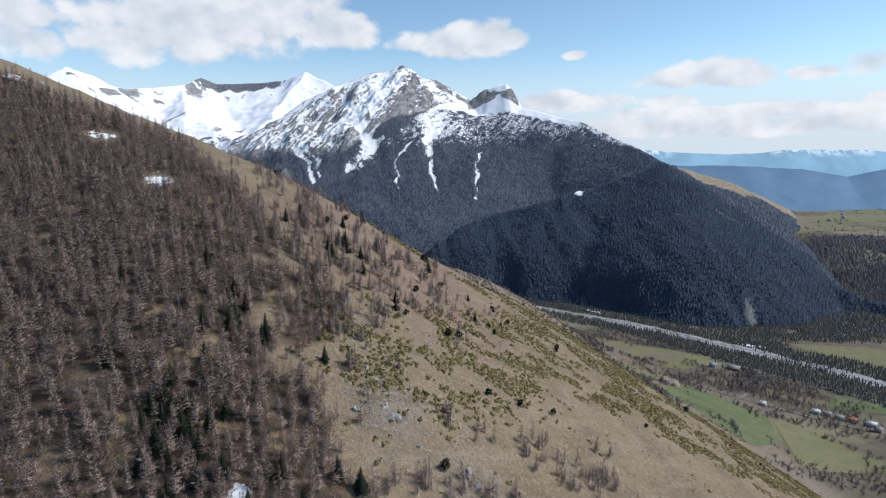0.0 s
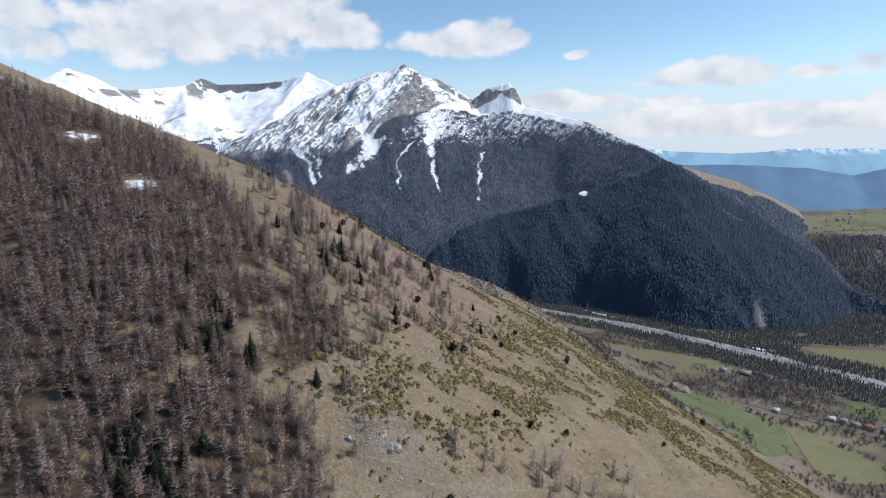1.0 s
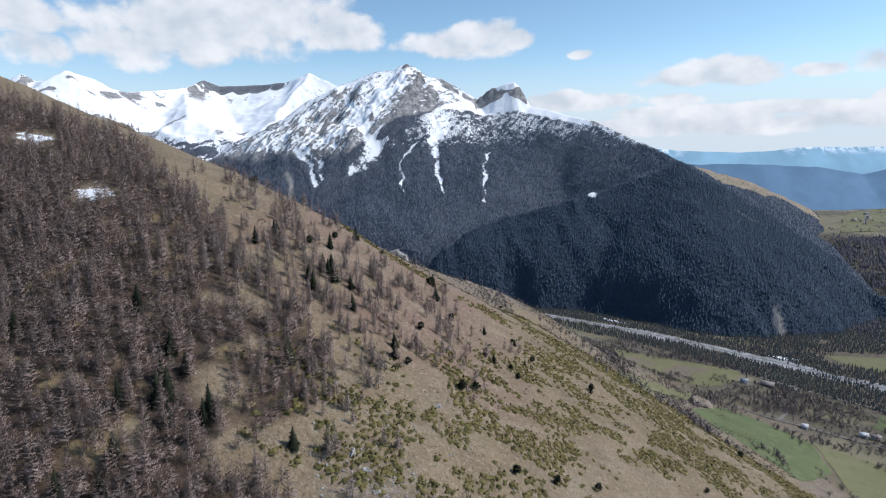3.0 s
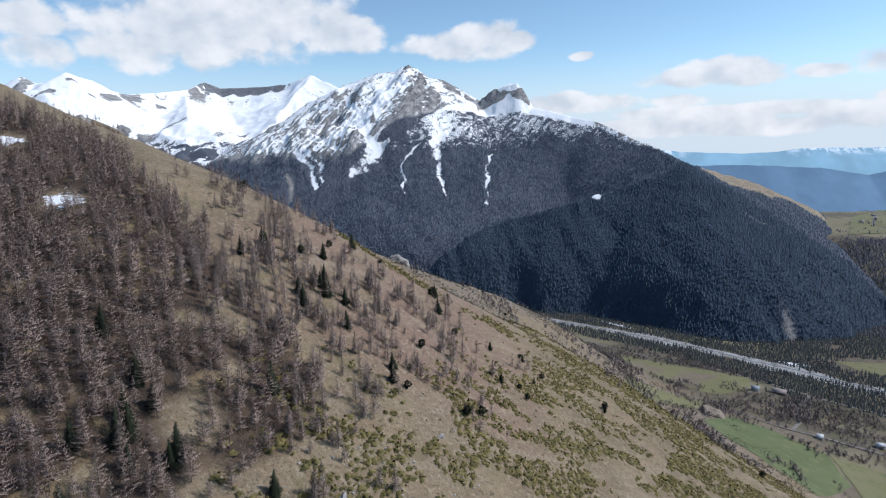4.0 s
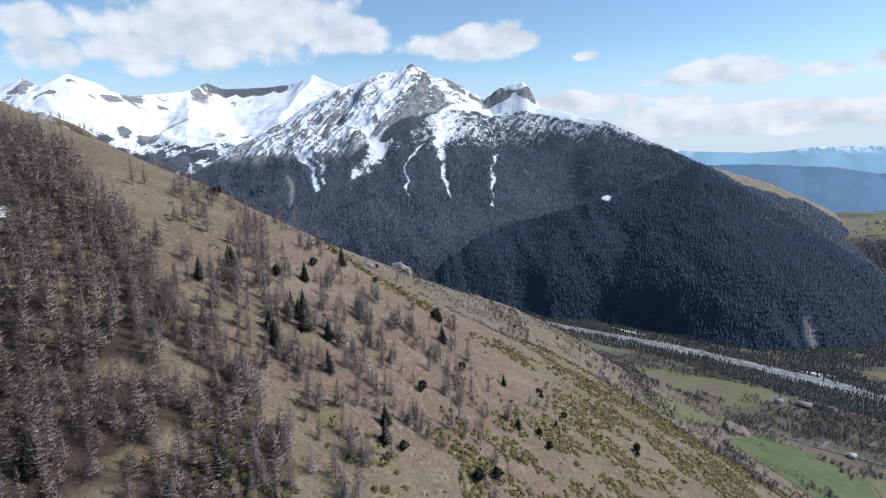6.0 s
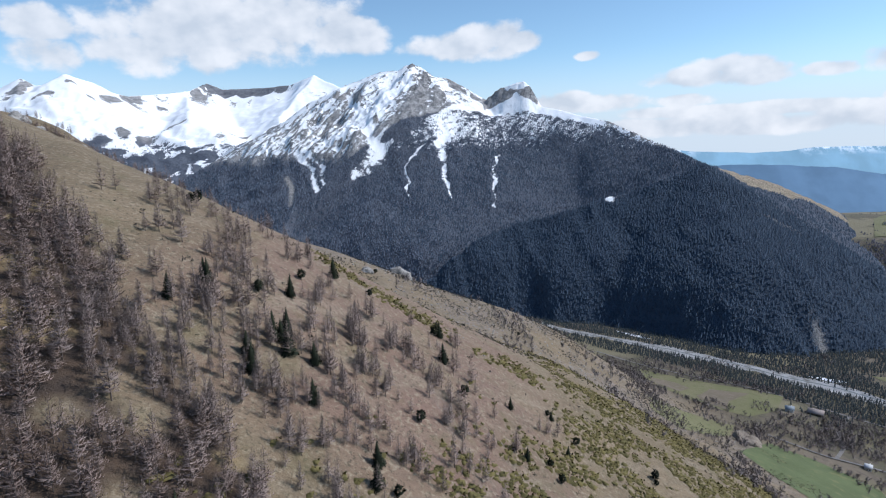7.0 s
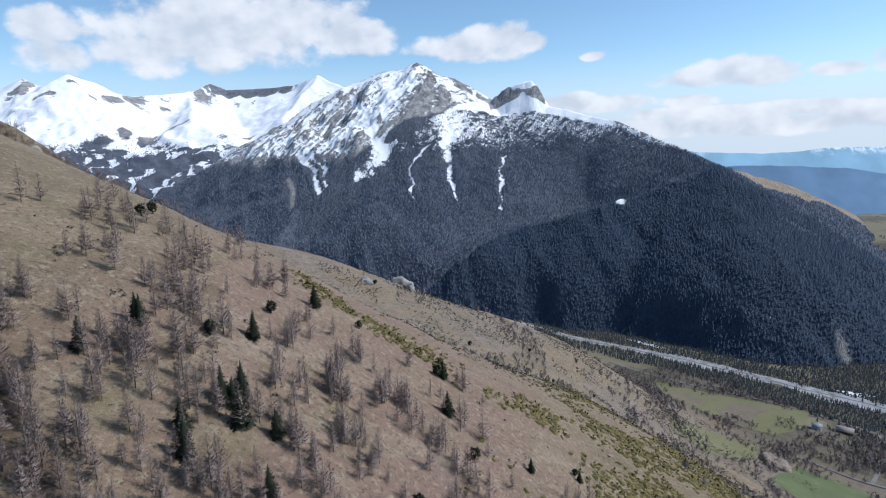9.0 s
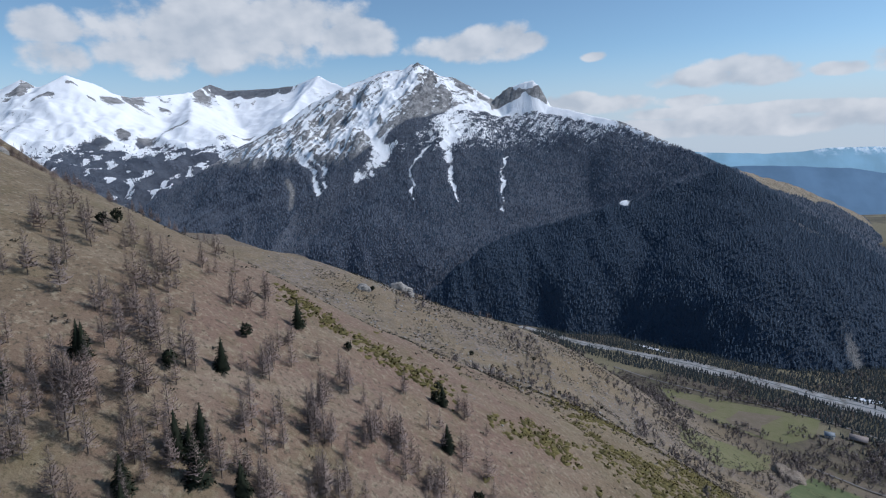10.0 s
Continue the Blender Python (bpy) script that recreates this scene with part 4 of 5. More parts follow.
def plant_mountain():
    rng = np.random.default_rng(9)
    x, y = scatter(-1000, 1300, 1000, 2330, 5.0, rng, 0.5)
    z = mountain_height(x, y)
    gy = (mountain_height(x, y + 4.0) - z) / 4.0
    shelf = snow_shelf(x, y)
    cover = smoothstep(16, -34, z - tree_limit(x, y)) * (1 - shelf) * smoothstep(0.75, 0.2, lanes(x, y))
    cover = cover * (z > ground_height(x, y) - 2) * smoothstep(-0.95, -0.4, fbm(x, y, 40, 3, 53) + 0.6 * dark_wood(x, y) + 0.2)
    cover = cover * (1 - 0.35 * front_face(x, y) * smoothstep(400, 520, z)) * (1 - 0.55 * np.exp(-((x - 10) / 90) ** 2 - ((y - 2070) / 70) ** 2))
    cover = cover * (east_pasture(x, y) < 0.3) * (np.hypot(x - 380, y - 1530) > 15) * (np.hypot((x - 648) / 0.5, y - 1125) > 20)
    cover = cover * (to_ridge(x, y, [(-497, 1843, 0), (-475, 1810, 0), (-463, 1750, 0)])[0] > 7)
    facing = gy > -0.25   # the far sides of the ridges stay out of sight
    keep = (rng.random(len(x)) < cover) & facing
    x, y, z = x[keep], y[keep], z[keep]
    dark = dark_wood(x, y)
    ever = rng.random(len(x)) < 0.46 - 0.24 * smoothstep(-40, -260, x) + 0.9 * dark + 0.4 * fbm(x, y, 90, 3, 54)
    for mask, name, mat, label, h, w in ((ever, "spruce_forest", HAZED_SPRUCE, "dark evergreen spruce forest covering the mountain's foot", 7.4, 2.3),
                                         (~ever, "larch_forest", HAZED_LARCH, "bare larch forest on the mountain's flank, tinted with blue haze", 6.6, 2.2)):
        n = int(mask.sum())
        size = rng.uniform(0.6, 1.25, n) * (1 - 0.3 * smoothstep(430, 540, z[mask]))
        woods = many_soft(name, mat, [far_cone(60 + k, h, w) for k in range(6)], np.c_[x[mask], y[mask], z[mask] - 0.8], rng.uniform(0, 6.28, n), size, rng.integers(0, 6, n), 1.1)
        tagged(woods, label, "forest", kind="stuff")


def plant_far_spurs():
    rng = np.random.default_rng(19)
    x, y = scatter(-1750, -700, 1950, 3100, 9.0, rng)
    z = far_height(x, y)
    gx = (far_height(x + 6.0, y) - z) / 6.0
    cover = np.maximum(smoothstep(470, 400, z + 40 * fbm(x, y, 120, 3, 62)), on_lines(x, y, FAR_WOODS, 3)) * (0.25 + 0.75 * smoothstep(0.0, 0.35, -gx)) * smoothstep(-0.4, 0.1, fbm(x, y, 90, 3, 66))
    keep = rng.random(len(x)) < cover
    x, y, z = x[keep], y[keep], z[keep]
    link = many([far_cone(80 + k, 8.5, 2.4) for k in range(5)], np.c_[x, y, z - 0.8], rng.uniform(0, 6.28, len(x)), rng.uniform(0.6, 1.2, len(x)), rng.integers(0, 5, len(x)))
    tagged(link_mesh("far_larch_wood", *link, HAZED_LARCH), "thin grey larch wood on the snowy range's spurs", "wood", kind="stuff")


plant_mountain()
plant_far_spurs()
plant_larches()


# ---- evergreens on the slope ----
SLOPE_SPRUCES = [(-80, 318), (-59, 334), (-53, 375), (-8, 356), (-10, 381), (-85, 303), (-55, 308), (-54, 311), (-61, 296), (-45, 306), (-58, 291), (-57, 307), (-52, 304), (-42, 291), (-24, 283),
                 (18, 355), (36, 367), (39, 346), (-23, 276), (21, 326), (-81, 318)]
WOOD_SPRUCES = [(-89, 229), (-82, 223), (-83, 213), (-72, 210), (-56, 242), (-48, 214), (-80, 206), (-88, 227), (-87, 157), (-92, 161), (-94, 154), (-82, 164), (-88, 193), (-134, 225),
                (-71, 212), (-91, 171), (-75, 176), (-53, 163), (-28, 169), (-77, 154), (-36, 170), (-99, 166), (-84, 149), (-70, 158), (-60, 150), (-45, 157), (-104, 240), (-120, 185), (-98, 171), (-95, 175), (-86, 167), (-79, 162), (-88, 175), (-96, 182), (-87, 184), (-93, 168), (-79, 171), (-85, 211), (-87, 218), (-94, 207)]
SLOPE_PINES = [(-39, 379), (-12, 380), (-110, 383), (-109, 374), (-67, 326), (4, 630), (-60, 352), (-14, 310), (-8, 359), (-12, 391), (0, 341), (10, 289), (4, 283), (35, 369), (80, 365), (30, 332),
               (45, 359), (33, 326), (1, 192), (127, 318), (40, 261), (195, 413), (81, 369), (23, 251), (59, 271), (236, 375), (-18, 277), (-81, 696), (70, 620), (110, 650), (-40, 600), (40, 560), (120, 560), (60, 690)]


def pine_shape(seed, height=5.0):
    """A mountain pine: short trunk and a rounded, uneven crown of needle tufts."""
    rng = np.random.default_rng(seed)
    trunk = tube([(0, 0, -0.4), (0.1, 0, 0.3 * height), (0.15, 0.1, 0.85 * height)], [0.028 * height, 0.022 * height, 0.006 * height])
    n = 260
    way = rng.normal(size=(n, 3))
    way /= np.linalg.norm(way, axis=1)[:, None]
    lump = (1 + 0.3 * np.sin(3 * way[:, 0] + seed) * np.cos(4 * way[:, 1] - seed)) * rng.uniform(0.25, 1.0, n) ** 0.4
    at = way * np.array([0.34, 0.34, 0.42]) * height * lump[:, None] + [0.1, 0.05, 0.55 * height]
    turn = rng.normal(size=(n, 3))
    turn[:, 2] = 0.6 * np.abs(turn[:, 2])
    tip = at + (0.4 * way + turn / np.linalg.norm(turn, axis=1)[:, None]) * rng.uniform(0.10, 0.2, (n, 1)) * height
    return trunk, slivers(at, tip, rng.uniform(0.05, 0.09, n) * height, rng)


def plant_evergreens():
    rng = np.random.default_rng(14)
    spruces = [conifer_shape(200 + k, 9.0, 0.26 + 0.03 * (k % 3), 17, 13) for k in range(4)]
    pines = [pine_shape(300 + k) for k in range(3)]
    first = {}

    def plant(kind, k, shape, x, y, size, label, group):
        m = Matrix.LocRotScale((x, y, float(ground_height(np.array([x]), np.array([y]))[0])), Euler((0, 0, rng.uniform(0, 6.28))), (size * rng.uniform(0.9, 1.1), size * rng.uniform(0.9, 1.1), size))
        if (kind, k) not in first:
            first[kind, k] = tree_thing(kind, shape, LARCH_BARK, SPRUCE_LEAF, label, kind.replace("_", " "), group)
            first[kind, k].matrix_basis = m
        else:
            copy_thing(first[kind, k], m).matrix_basis = m

    for x, y in SLOPE_SPRUCES:
        k = int(rng.integers(0, 4))
        plant("spruce_tree", k, spruces[k], x, y, rng.uniform(0.75, 1.05) * (0.6 if x > 0 else 1), "dark green spruce on the open tan slope", "spruces on the slope")
    for x, y in WOOD_SPRUCES:
        k = int(rng.integers(0, 4))
        plant("spruce_tree", k, spruces[k], x, y, rng.uniform(0.8, 1.2), "dark green spruce on the open tan slope", "spruces on the slope")
    for x, y in SLOPE_PINES:
        k = int(rng.integers(0, 3))
        plant("pine_tree", k, pines[k], x, y, rng.uniform(0.5, 0.95), "small rounded dark green pine on the pasture", "pines on the slope")


plant_evergreens()


# ---- low growth on the slope ----
def tuft(seed, leaves, size, flat, pointed=0.35):
    """A low bush as a dome of small leafy blades."""
    rng = np.random.default_rng(seed)
    way = rng.normal(size=(leaves, 3))
    way[:, 2] = np.abs(way[:, 2])
    way /= np.linalg.norm(way, axis=1)[:, None]
    lump = (1 + 0.35 * np.sin(4.6 * way[:, 0] + seed)) * rng.uniform(0.2, 1.0, leaves) ** 0.5
    at = way * np.array([1, 1, flat]) * size * 0.9 * lump[:, None]
    turn = rng.normal(size=(leaves, 3)) * [1, 1, 0.5]
    tip = at + (turn / np.linalg.norm(turn, axis=1)[:, None] + [0, 0, 0.35]) * size * rng.uniform(0.6, 1.2, (leaves, 1)) * pointed * 1.3
    return slivers(at, tip, rng.uniform(0.16, 0.28, leaves) * size, rng)


def mat_shape(seed):
    """A low juniper mat: a lumpy flat dome with a few shoots."""
    rng = np.random.default_rng(seed)
    n = 8
    a = np.linspace(0, 2 * np.pi, n, endpoint=False)
    verts = [np.array([(0, 0, rng.uniform(0.3, 0.45))])]
    for r, h in ((0.62, 0.30), (1.2, -0.08)):
        rr = r * rng.uniform(0.45, 1.4, n)
        verts.append(np.c_[np.cos(a + r) * rr, np.sin(a + r) * rr * rng.uniform(0.7, 1.0), h * rng.uniform(0.75, 1.2, n)])
    i, j = np.arange(n), (np.arange(n) + 1) % n
    faces = np.concatenate([np.c_[0 * i, 1 + i, 1 + j], np.c_[1 + i, 1 + n + i, 1 + n + j], np.c_[1 + i, 1 + n + j, 1 + j]])
    return join([(np.concatenate(verts), faces), tuft(seed + 50, 10, 1.5, 0.34, 0.28)])


def juniper_cover(x, y):
    belt, _ = to_ridge(x, y, [(-30, 232, 0), (0, 262, 0), (30, 300, 0), (60, 335, 0), (100, 345, 0), (160, 345, 0), (230, 350, 0)])
    crest, _ = to_ridge(x, y, [(-64, 397, 0), (-45, 397, 0), (-7, 395, 0), (34, 403, 0), (85, 427, 0), (130, 440, 0)])
    patches = smoothstep(0.0, 0.16, fbm(0.55 * x + 0.25 * y, y - 0.3 * x, 9, 3, 91) + 0.25 * fbm(x, y, 40, 2, 96))
    low = smoothstep(44, 16, belt) * patches
    high = smoothstep(16, 2, crest) * smoothstep(-0.2, 0.3, fbm(x, y, 14, 3, 92))
    right = smoothstep(30, 60, x) * smoothstep(-12, 12, y - 335 - 0.1 * x) * smoothstep(540, 450, y) * smoothstep(-0.3, 0.2, fbm(x, y, 18, 3, 93))
    meadow = 0.10 * smoothstep(0.25, 0.6, fbm(x, y, 24, 3, 94)) * smoothstep(-45, -20, x)
    return np.clip(np.maximum.reduce([low, high, 0.9 * right, meadow]), 0, 1)


def plant_bushes():
    rng = np.random.default_rng(31)
    x, y = scatter(-120, 330, 150, 560, 1.8, rng)
    keep = rng.random(len(x)) < 0.85 * juniper_cover(x, y)
    x, y = x[keep], y[keep]
    bushes = many_soft("juniper_scrub", JUNIPER, [mat_shape(400 + k) for k in range(6)], np.c_[x, y, ground_height(x, y) - 0.05], rng.uniform(0, 6.28, len(x)), rng.uniform(0.7, 1.7, len(x)), rng.integers(0, 6, len(x)), 1.2)
    tagged(bushes, "low olive-green juniper scrub in patches on the slope", "scrub", kind="stuff")
    # dark heather and small thorn bushes scattered over pasture and spur
    x, y = scatter(-130, 330, 150, 900, 3.0, rng)
    spur = smoothstep(400, 500, y + 0.3 * x)
    dense = (0.13 + 0.75 * spur) * smoothstep(-0.25, 0.45, fbm(x, y, 30, 3, 95))
    keep = (rng.random(len(x)) < dense) & (hillside(x, y) > 62) & (wood_cover(x, y) < 0.2)
    x, y = x[keep], y[keep]
    bushes = many_soft("thorn_scrub", THORN, [tuft(430 + k, 16, 1.0, 0.8) for k in range(5)], np.c_[x, y, ground_height(x, y) - 0.05], rng.uniform(0, 6.28, len(x)), rng.uniform(0.5, 1.2, len(x)) * (1 + 0.5 * smoothstep(430, 520, y)), rng.integers(0, 5, len(x)), 0.7)
    tagged(bushes, "dark olive and brown bushes scattered over the stony spur", "scrub", kind="stuff")


THORN = tree_stuff("thorn_bush", (0.045, 0.047, 0.030), (0.125, 0.105, 0.092), apart=5.0)
plant_bushes()


# ---- stones ----
def stone_shape(seed, size, squash=0.7, parts=2):
    bm = bmesh.new()
    bmesh.ops.create_icosphere(bm, subdivisions=parts, radius=size)
    for v in bm.verts:
        n = noise.noise(v.co * (1.1 / size) + Vector((seed * 3.1, 0, 0))) + 0.5 * noise.noise(v.co * (2.7 / size) + Vector((0, seed * 1.7, 0)))
        v.co *= 1 + 0.62 * n
        v.co.z *= squash
    bm.verts.index_update()
    out = np.array([v.co[:] for v in bm.verts]), np.array([[v.index for v in f.verts] for f in bm.faces])
    bm.free()
    return out


LIMESTONE = plain_stuff("pale_limestone", (0.37, 0.35, 0.325), (0.25, 0.238, 0.222), 2.2, c=(0.17, 0.165, 0.155), metres_c=1.1, bump=0.7, depth=0.25)


def lay_stones():
    rng = np.random.default_rng(51)
    xs, ys = [], []
    for cx, cy, r, n in ((-22, 203, 9, 150), (-18, 216, 6, 70), (12, 190, 9, 120), (-30, 230, 12, 60), (0, 240, 25, 60), (-64, 738, 14, 90), (20, 600, 80, 500), (90, 700, 70, 500), (-60, 660, 60, 250), (-40, 560, 50, 200)):
        xs.append(cx + rng.normal(0, r, n))
        ys.append(cy + rng.normal(0, r, n))
    x, y = np.concatenate(xs), np.concatenate(ys)
    size = rng.uniform(0.15, 0.7, len(x)) ** 1.2 * np.where(y > 500, 2.0, 1.0)
    link = many([stone_shape(k, 1.0, 0.6, 1) for k in range(5)], np.c_[x, y, ground_height(x, y)], rng.uniform(0, 6.28, len(x)), size, rng.integers(0, 5, len(x)))
    tagged(link_mesh("loose_stones", *link, LIMESTONE), "pale limestone blocks lying in the dry grass", "stones", kind="stuff")


def outcrop(x, y, size, seed, turn=0.0):
    v, f = join([(p[0] * np.array([1, 0.7, 1]) + np.array([dx, dy, dz]) * size, p[1]) for p, dx, dy, dz in
                 ((stone_shape(seed, size, 1.0, 3), 0, 0, 0.1), (stone_shape(seed + 1, size * 0.7, 1.1, 3), 0.8, 0.2, -0.1), (stone_shape(seed + 2, size * 0.6, 0.9, 3), -0.8, -0.1, -0.1))])
    ob = link_mesh("rock_outcrop", v, f, LIMESTONE)
    ob.matrix_world = pose(x, y, float(ground_height(np.array([float(x)]), np.array([float(y)]))[0]) - 0.25 * size, 0, 0, turn)
    tagged(ob, "pale grey limestone outcrop standing out of the ridge", "rock", "rocks on the ridge")


lay_stones()
for ox, oy, osize, oseed, oturn in ((-64, 742, 9, 70, 20), (-52, 735, 6, 74, 70), (-248, 468, 5, 78, 35), (-232, 466, 3, 82, 80), (-205, 458, 2.5, 106, 50), (-20, 202, 2.4, 86, 0), (-23, 206, 1.7, 110, 60), (-28, 217, 1.3, 114, 20), (-32, 221, 1.4, 118, 75), (-24, 212, 1.1, 122, 10), (-6, 263, 1.2, 126, 40), (10, 196, 2.0, 130, 90), (14, 192, 1.6, 134, 30), (-34, 198, 1.5, 138, 0), (-90, 690, 5, 90, 0), (-275, 400, 3, 94, 40)):
    outcrop(ox, oy, osize, oseed, oturn)


# ---- the valley: fields, river, road ----
def drape(name, outline, material, label, category, lift=0.5, step=9.0):
    """A patch of land laid on the ground, with a wavering edge."""
    bm = bmesh.new()
    pts = [Vector((x, y, 0)) for x, y in outline]
    n = len(pts)
    edge = []
    for i in range(n):
        p, q = pts[i], pts[(i + 1) % n]
        k = max(1, int((q - p).length / step))
        for j in range(k):
            c = p.lerp(q, j / k)
            edge.append(c + Vector((noise.noise(c * 0.06) * 3.0, noise.noise(c * 0.06 + Vector((9, 9, 9))) * 3.0, 0)))
    bm.faces.new([bm.verts.new(c) for c in edge])
    bmesh.ops.triangulate(bm, faces=bm.faces[:])
    for _ in range(4):
        long = [e for e in bm.edges if e.calc_length() > 2.2 * step]
        if not long:
            break
        bmesh.ops.subdivide_edges(bm, edges=long, cuts=1)
        bmesh.ops.triangulate(bm, faces=[f for f in bm.faces if len(f.verts) > 3])
    bm.verts.index_update()
    v = np.array([c.co[:] for c in bm.verts])
    f = np.array([[c.index for c in p.verts] for p in bm.faces])
    bm.free()
    v[:, 2] = ground_height(v[:, 0], v[:, 1]) + lift
    ob = link_mesh(name, v, f, material, smooth=True)
    return tagged(ob, label, category, kind="structure")


def ribbon(name, line, material, label, category, lift=0.35, waver=0.0, seed=1):
    """A strip along a line of (x, y, width)."""
    line = np.array(line, float)
    t = np.r_[0, np.cumsum(np.hypot(*np.diff(line[:, :2], axis=0).T))]
    s = np.linspace(0, t[-1], int(t[-1] / 6) + 2)
    x, y, w = (np.interp(s, t, line[:, i]) for i in range(3))
    for _ in range(3):
        x[1:-1], y[1:-1] = (x[:-2] + 2 * x[1:-1] + x[2:]) / 4, (y[:-2] + 2 * y[1:-1] + y[2:]) / 4
    swing = 9.0 * waver * fbm(s, s * 0 + 7.0, 95, 3, 8)   # bends that all strips of the river share
    x, y = x + 0.7 * swing, y + 0.7 * swing
    dx, dy = np.gradient(x), np.gradient(y)
    n = np.hypot(dx, dy)
    rows = []
    cols = 5
    for k in range(cols):
        f = k / (cols - 1) - 0.5
        half = w * (1 + waver * fbm(s, s * 0 + 40.0 * np.sign(f), 55, 4, seed))
        px, py = x - dy / n * half * f, y + dx / n * half * f
        rows.append(np.c_[px, py, ground_height(px, py) + lift])
    ob = link_mesh(name, np.concatenate(rows), grid_faces(len(s), cols), material, smooth=True)
    return tagged(ob, label, category, kind="structure")


GRASS = plain_stuff("spring_grass", (0.118, 0.142, 0.062), (0.098, 0.120, 0.052), 30, c=(0.16, 0.165, 0.075), metres_c=12, bump=0.6)
OLIVE = plain_stuff("olive_meadow", (0.155, 0.155, 0.070), (0.185, 0.168, 0.092), 25, c=(0.125, 0.135, 0.055), metres_c=10, bump=0.6)
STUBBLE = plain_stuff("pink_stubble", (0.185, 0.145, 0.11), (0.155, 0.13, 0.085), 18, c=(0.21, 0.17, 0.13), metres_c=7, bump=0.6)
GRAVEL = plain_stuff("river_gravel", (0.40, 0.395, 0.39), (0.25, 0.245, 0.235), 16, c=(0.13, 0.125, 0.11), metres_c=9, bump=0.8)
ROAD = plain_stuff("valley_road", (0.16, 0.15, 0.14), (0.22, 0.205, 0.19), 6, bump=0.4)
WATER = plain_stuff("river_water", (0.15, 0.17, 0.175), (0.22, 0.24, 0.24), 5, rough=0.15, spec=0.5)
DRIFT = plain_stuff("old_snow", (0.80, 0.82, 0.86), (0.70, 0.72, 0.76), 4)

drape("field_1", [(276, 672), (354, 759), (383, 725), (425, 678), (404, 610), (328, 551), (301, 587), (288, 625)], GRASS, "bright green spring grass field in the valley", "field")
drape("field_2", [(429, 680), (480, 656), (518, 594), (502, 573), (394, 557), (408, 608)], OLIVE, "dull green meadow with mown strips", "field")
drape("field_3", [(299, 1050), (336, 1024), (389, 985), (475, 935), (429, 872), (378, 847), (345, 868), (300, 920), (285, 980)], OLIVE, "dull green meadow between river wood and hedges", "field")
drape("field_10", [(300, 1000), (330, 985), (345, 950), (320, 925), (295, 950)], STUBBLE, "pinkish bare plot beside the thickets", "field", 0.9)
drape("field_4", [(375, 950), (427, 936), (379, 899), (358, 866), (338, 888), (341, 916)], STUBBLE, "pinkish bare plot within the meadow", "field", 0.9)
drape("field_5", [(252, 812), (289, 815), (341, 809), (309, 756), (262, 705), (225, 690), (205, 720), (225, 780)], OLIVE, "dull green meadow above the earth bank", "field")
drape("field_6", [(585, 777), (640, 749), (700, 690), (680, 660), (616, 719), (582, 725), (549, 746)], GRASS, "green field beside the village", "field")
drape("field_7", [(655, 1008), (780, 980), (860, 930), (840, 860), (745, 885), (705, 918), (665, 965)], OLIVE, "yellowish green field across the river", "field")
drape("field_8", [(570, 655), (620, 700), (690, 640), (660, 560), (600, 580)], OLIVE, "dull green meadow with mown strips", "field")
drape("field_9", [(1150, 1700), (1400, 2050), (1750, 2350), (2150, 2400), (2100, 2000), (1600, 1750)], OLIVE, "wide pasture on the far terrace", "field", 1.2, 40.0)

ribbon("river_bed", [(120, 1350, 18), (200, 1285, 20), (234, 1257, 22), (329, 1187, 24), (438, 1098, 28), (513, 1017, 32), (570, 961, 34), (622, 912, 30), (665, 856, 28), (690, 822, 28), (770, 715, 24), (880, 580, 24), (1000, 420, 24)], GRAVEL,
       "broad grey gravel river bed along the valley", "river bed", 0.5, 1.15, 3)
ribbon("river_water", [(205, 1282, 3), (270, 1226, 3), (300, 1212, 3), (330, 1182, 3), (385, 1146, 3), (430, 1098, 3), (470, 1072, 3), (516, 1012, 3), (545, 990, 3), (575, 962, 3), (600, 926, 3), (640, 893, 3), (662, 852, 3), (770, 713, 3), (1000, 418, 3)], WATER,
       "narrow shallow stream in the gravel bed", "stream", 0.75, 0.3, 4)
ribbon("road", [(255, 1140, 4), (300, 1085, 4), (355, 1035, 4), (420, 985, 4), (480, 930, 4), (520, 880, 4), (560, 835, 4), (620, 775, 4), (700, 690, 4)], ROAD, "pale valley road along the river wood", "road", 0.9)
ribbon("lane", [(372, 790, 4), (410, 746, 4), (463, 730, 4), (511, 702, 4), (574, 665, 4), (640, 610, 4)], ROAD, "narrow lane through the village", "road", 0.9)
ribbon("track", [(526, 871, 4), (477, 821, 4), (459, 780, 4), (425, 744, 4)], ROAD, "pale dirt track between the bushes", "track", 0.9)
ribbon("far_road", [(1330, 1850, 7), (1480, 2050, 7), (1600, 2180, 7), (1640, 2350, 7), (1720, 2500, 7), (1900, 2650, 7)], ROAD, "pale winding road on the far terrace", "road", 2.0)
for name_, outline_ in (("snow_patch", [(318, 1262), (345, 1238), (375, 1205), (366, 1200), (335, 1236)]), ("snow_patch", [(555, 1012), (592, 995), (604, 984), (580, 984)]),
                        ("snow_patch", [(212, 1372), (234, 1362), (230, 1352), (210, 1362)]), ("snow_patch", [(140, 1384), (172, 1372), (170, 1358), (138, 1368)])):
    drape(name_, outline_, DRIFT, "last patch of old snow beside the river", "snow", 0.8)


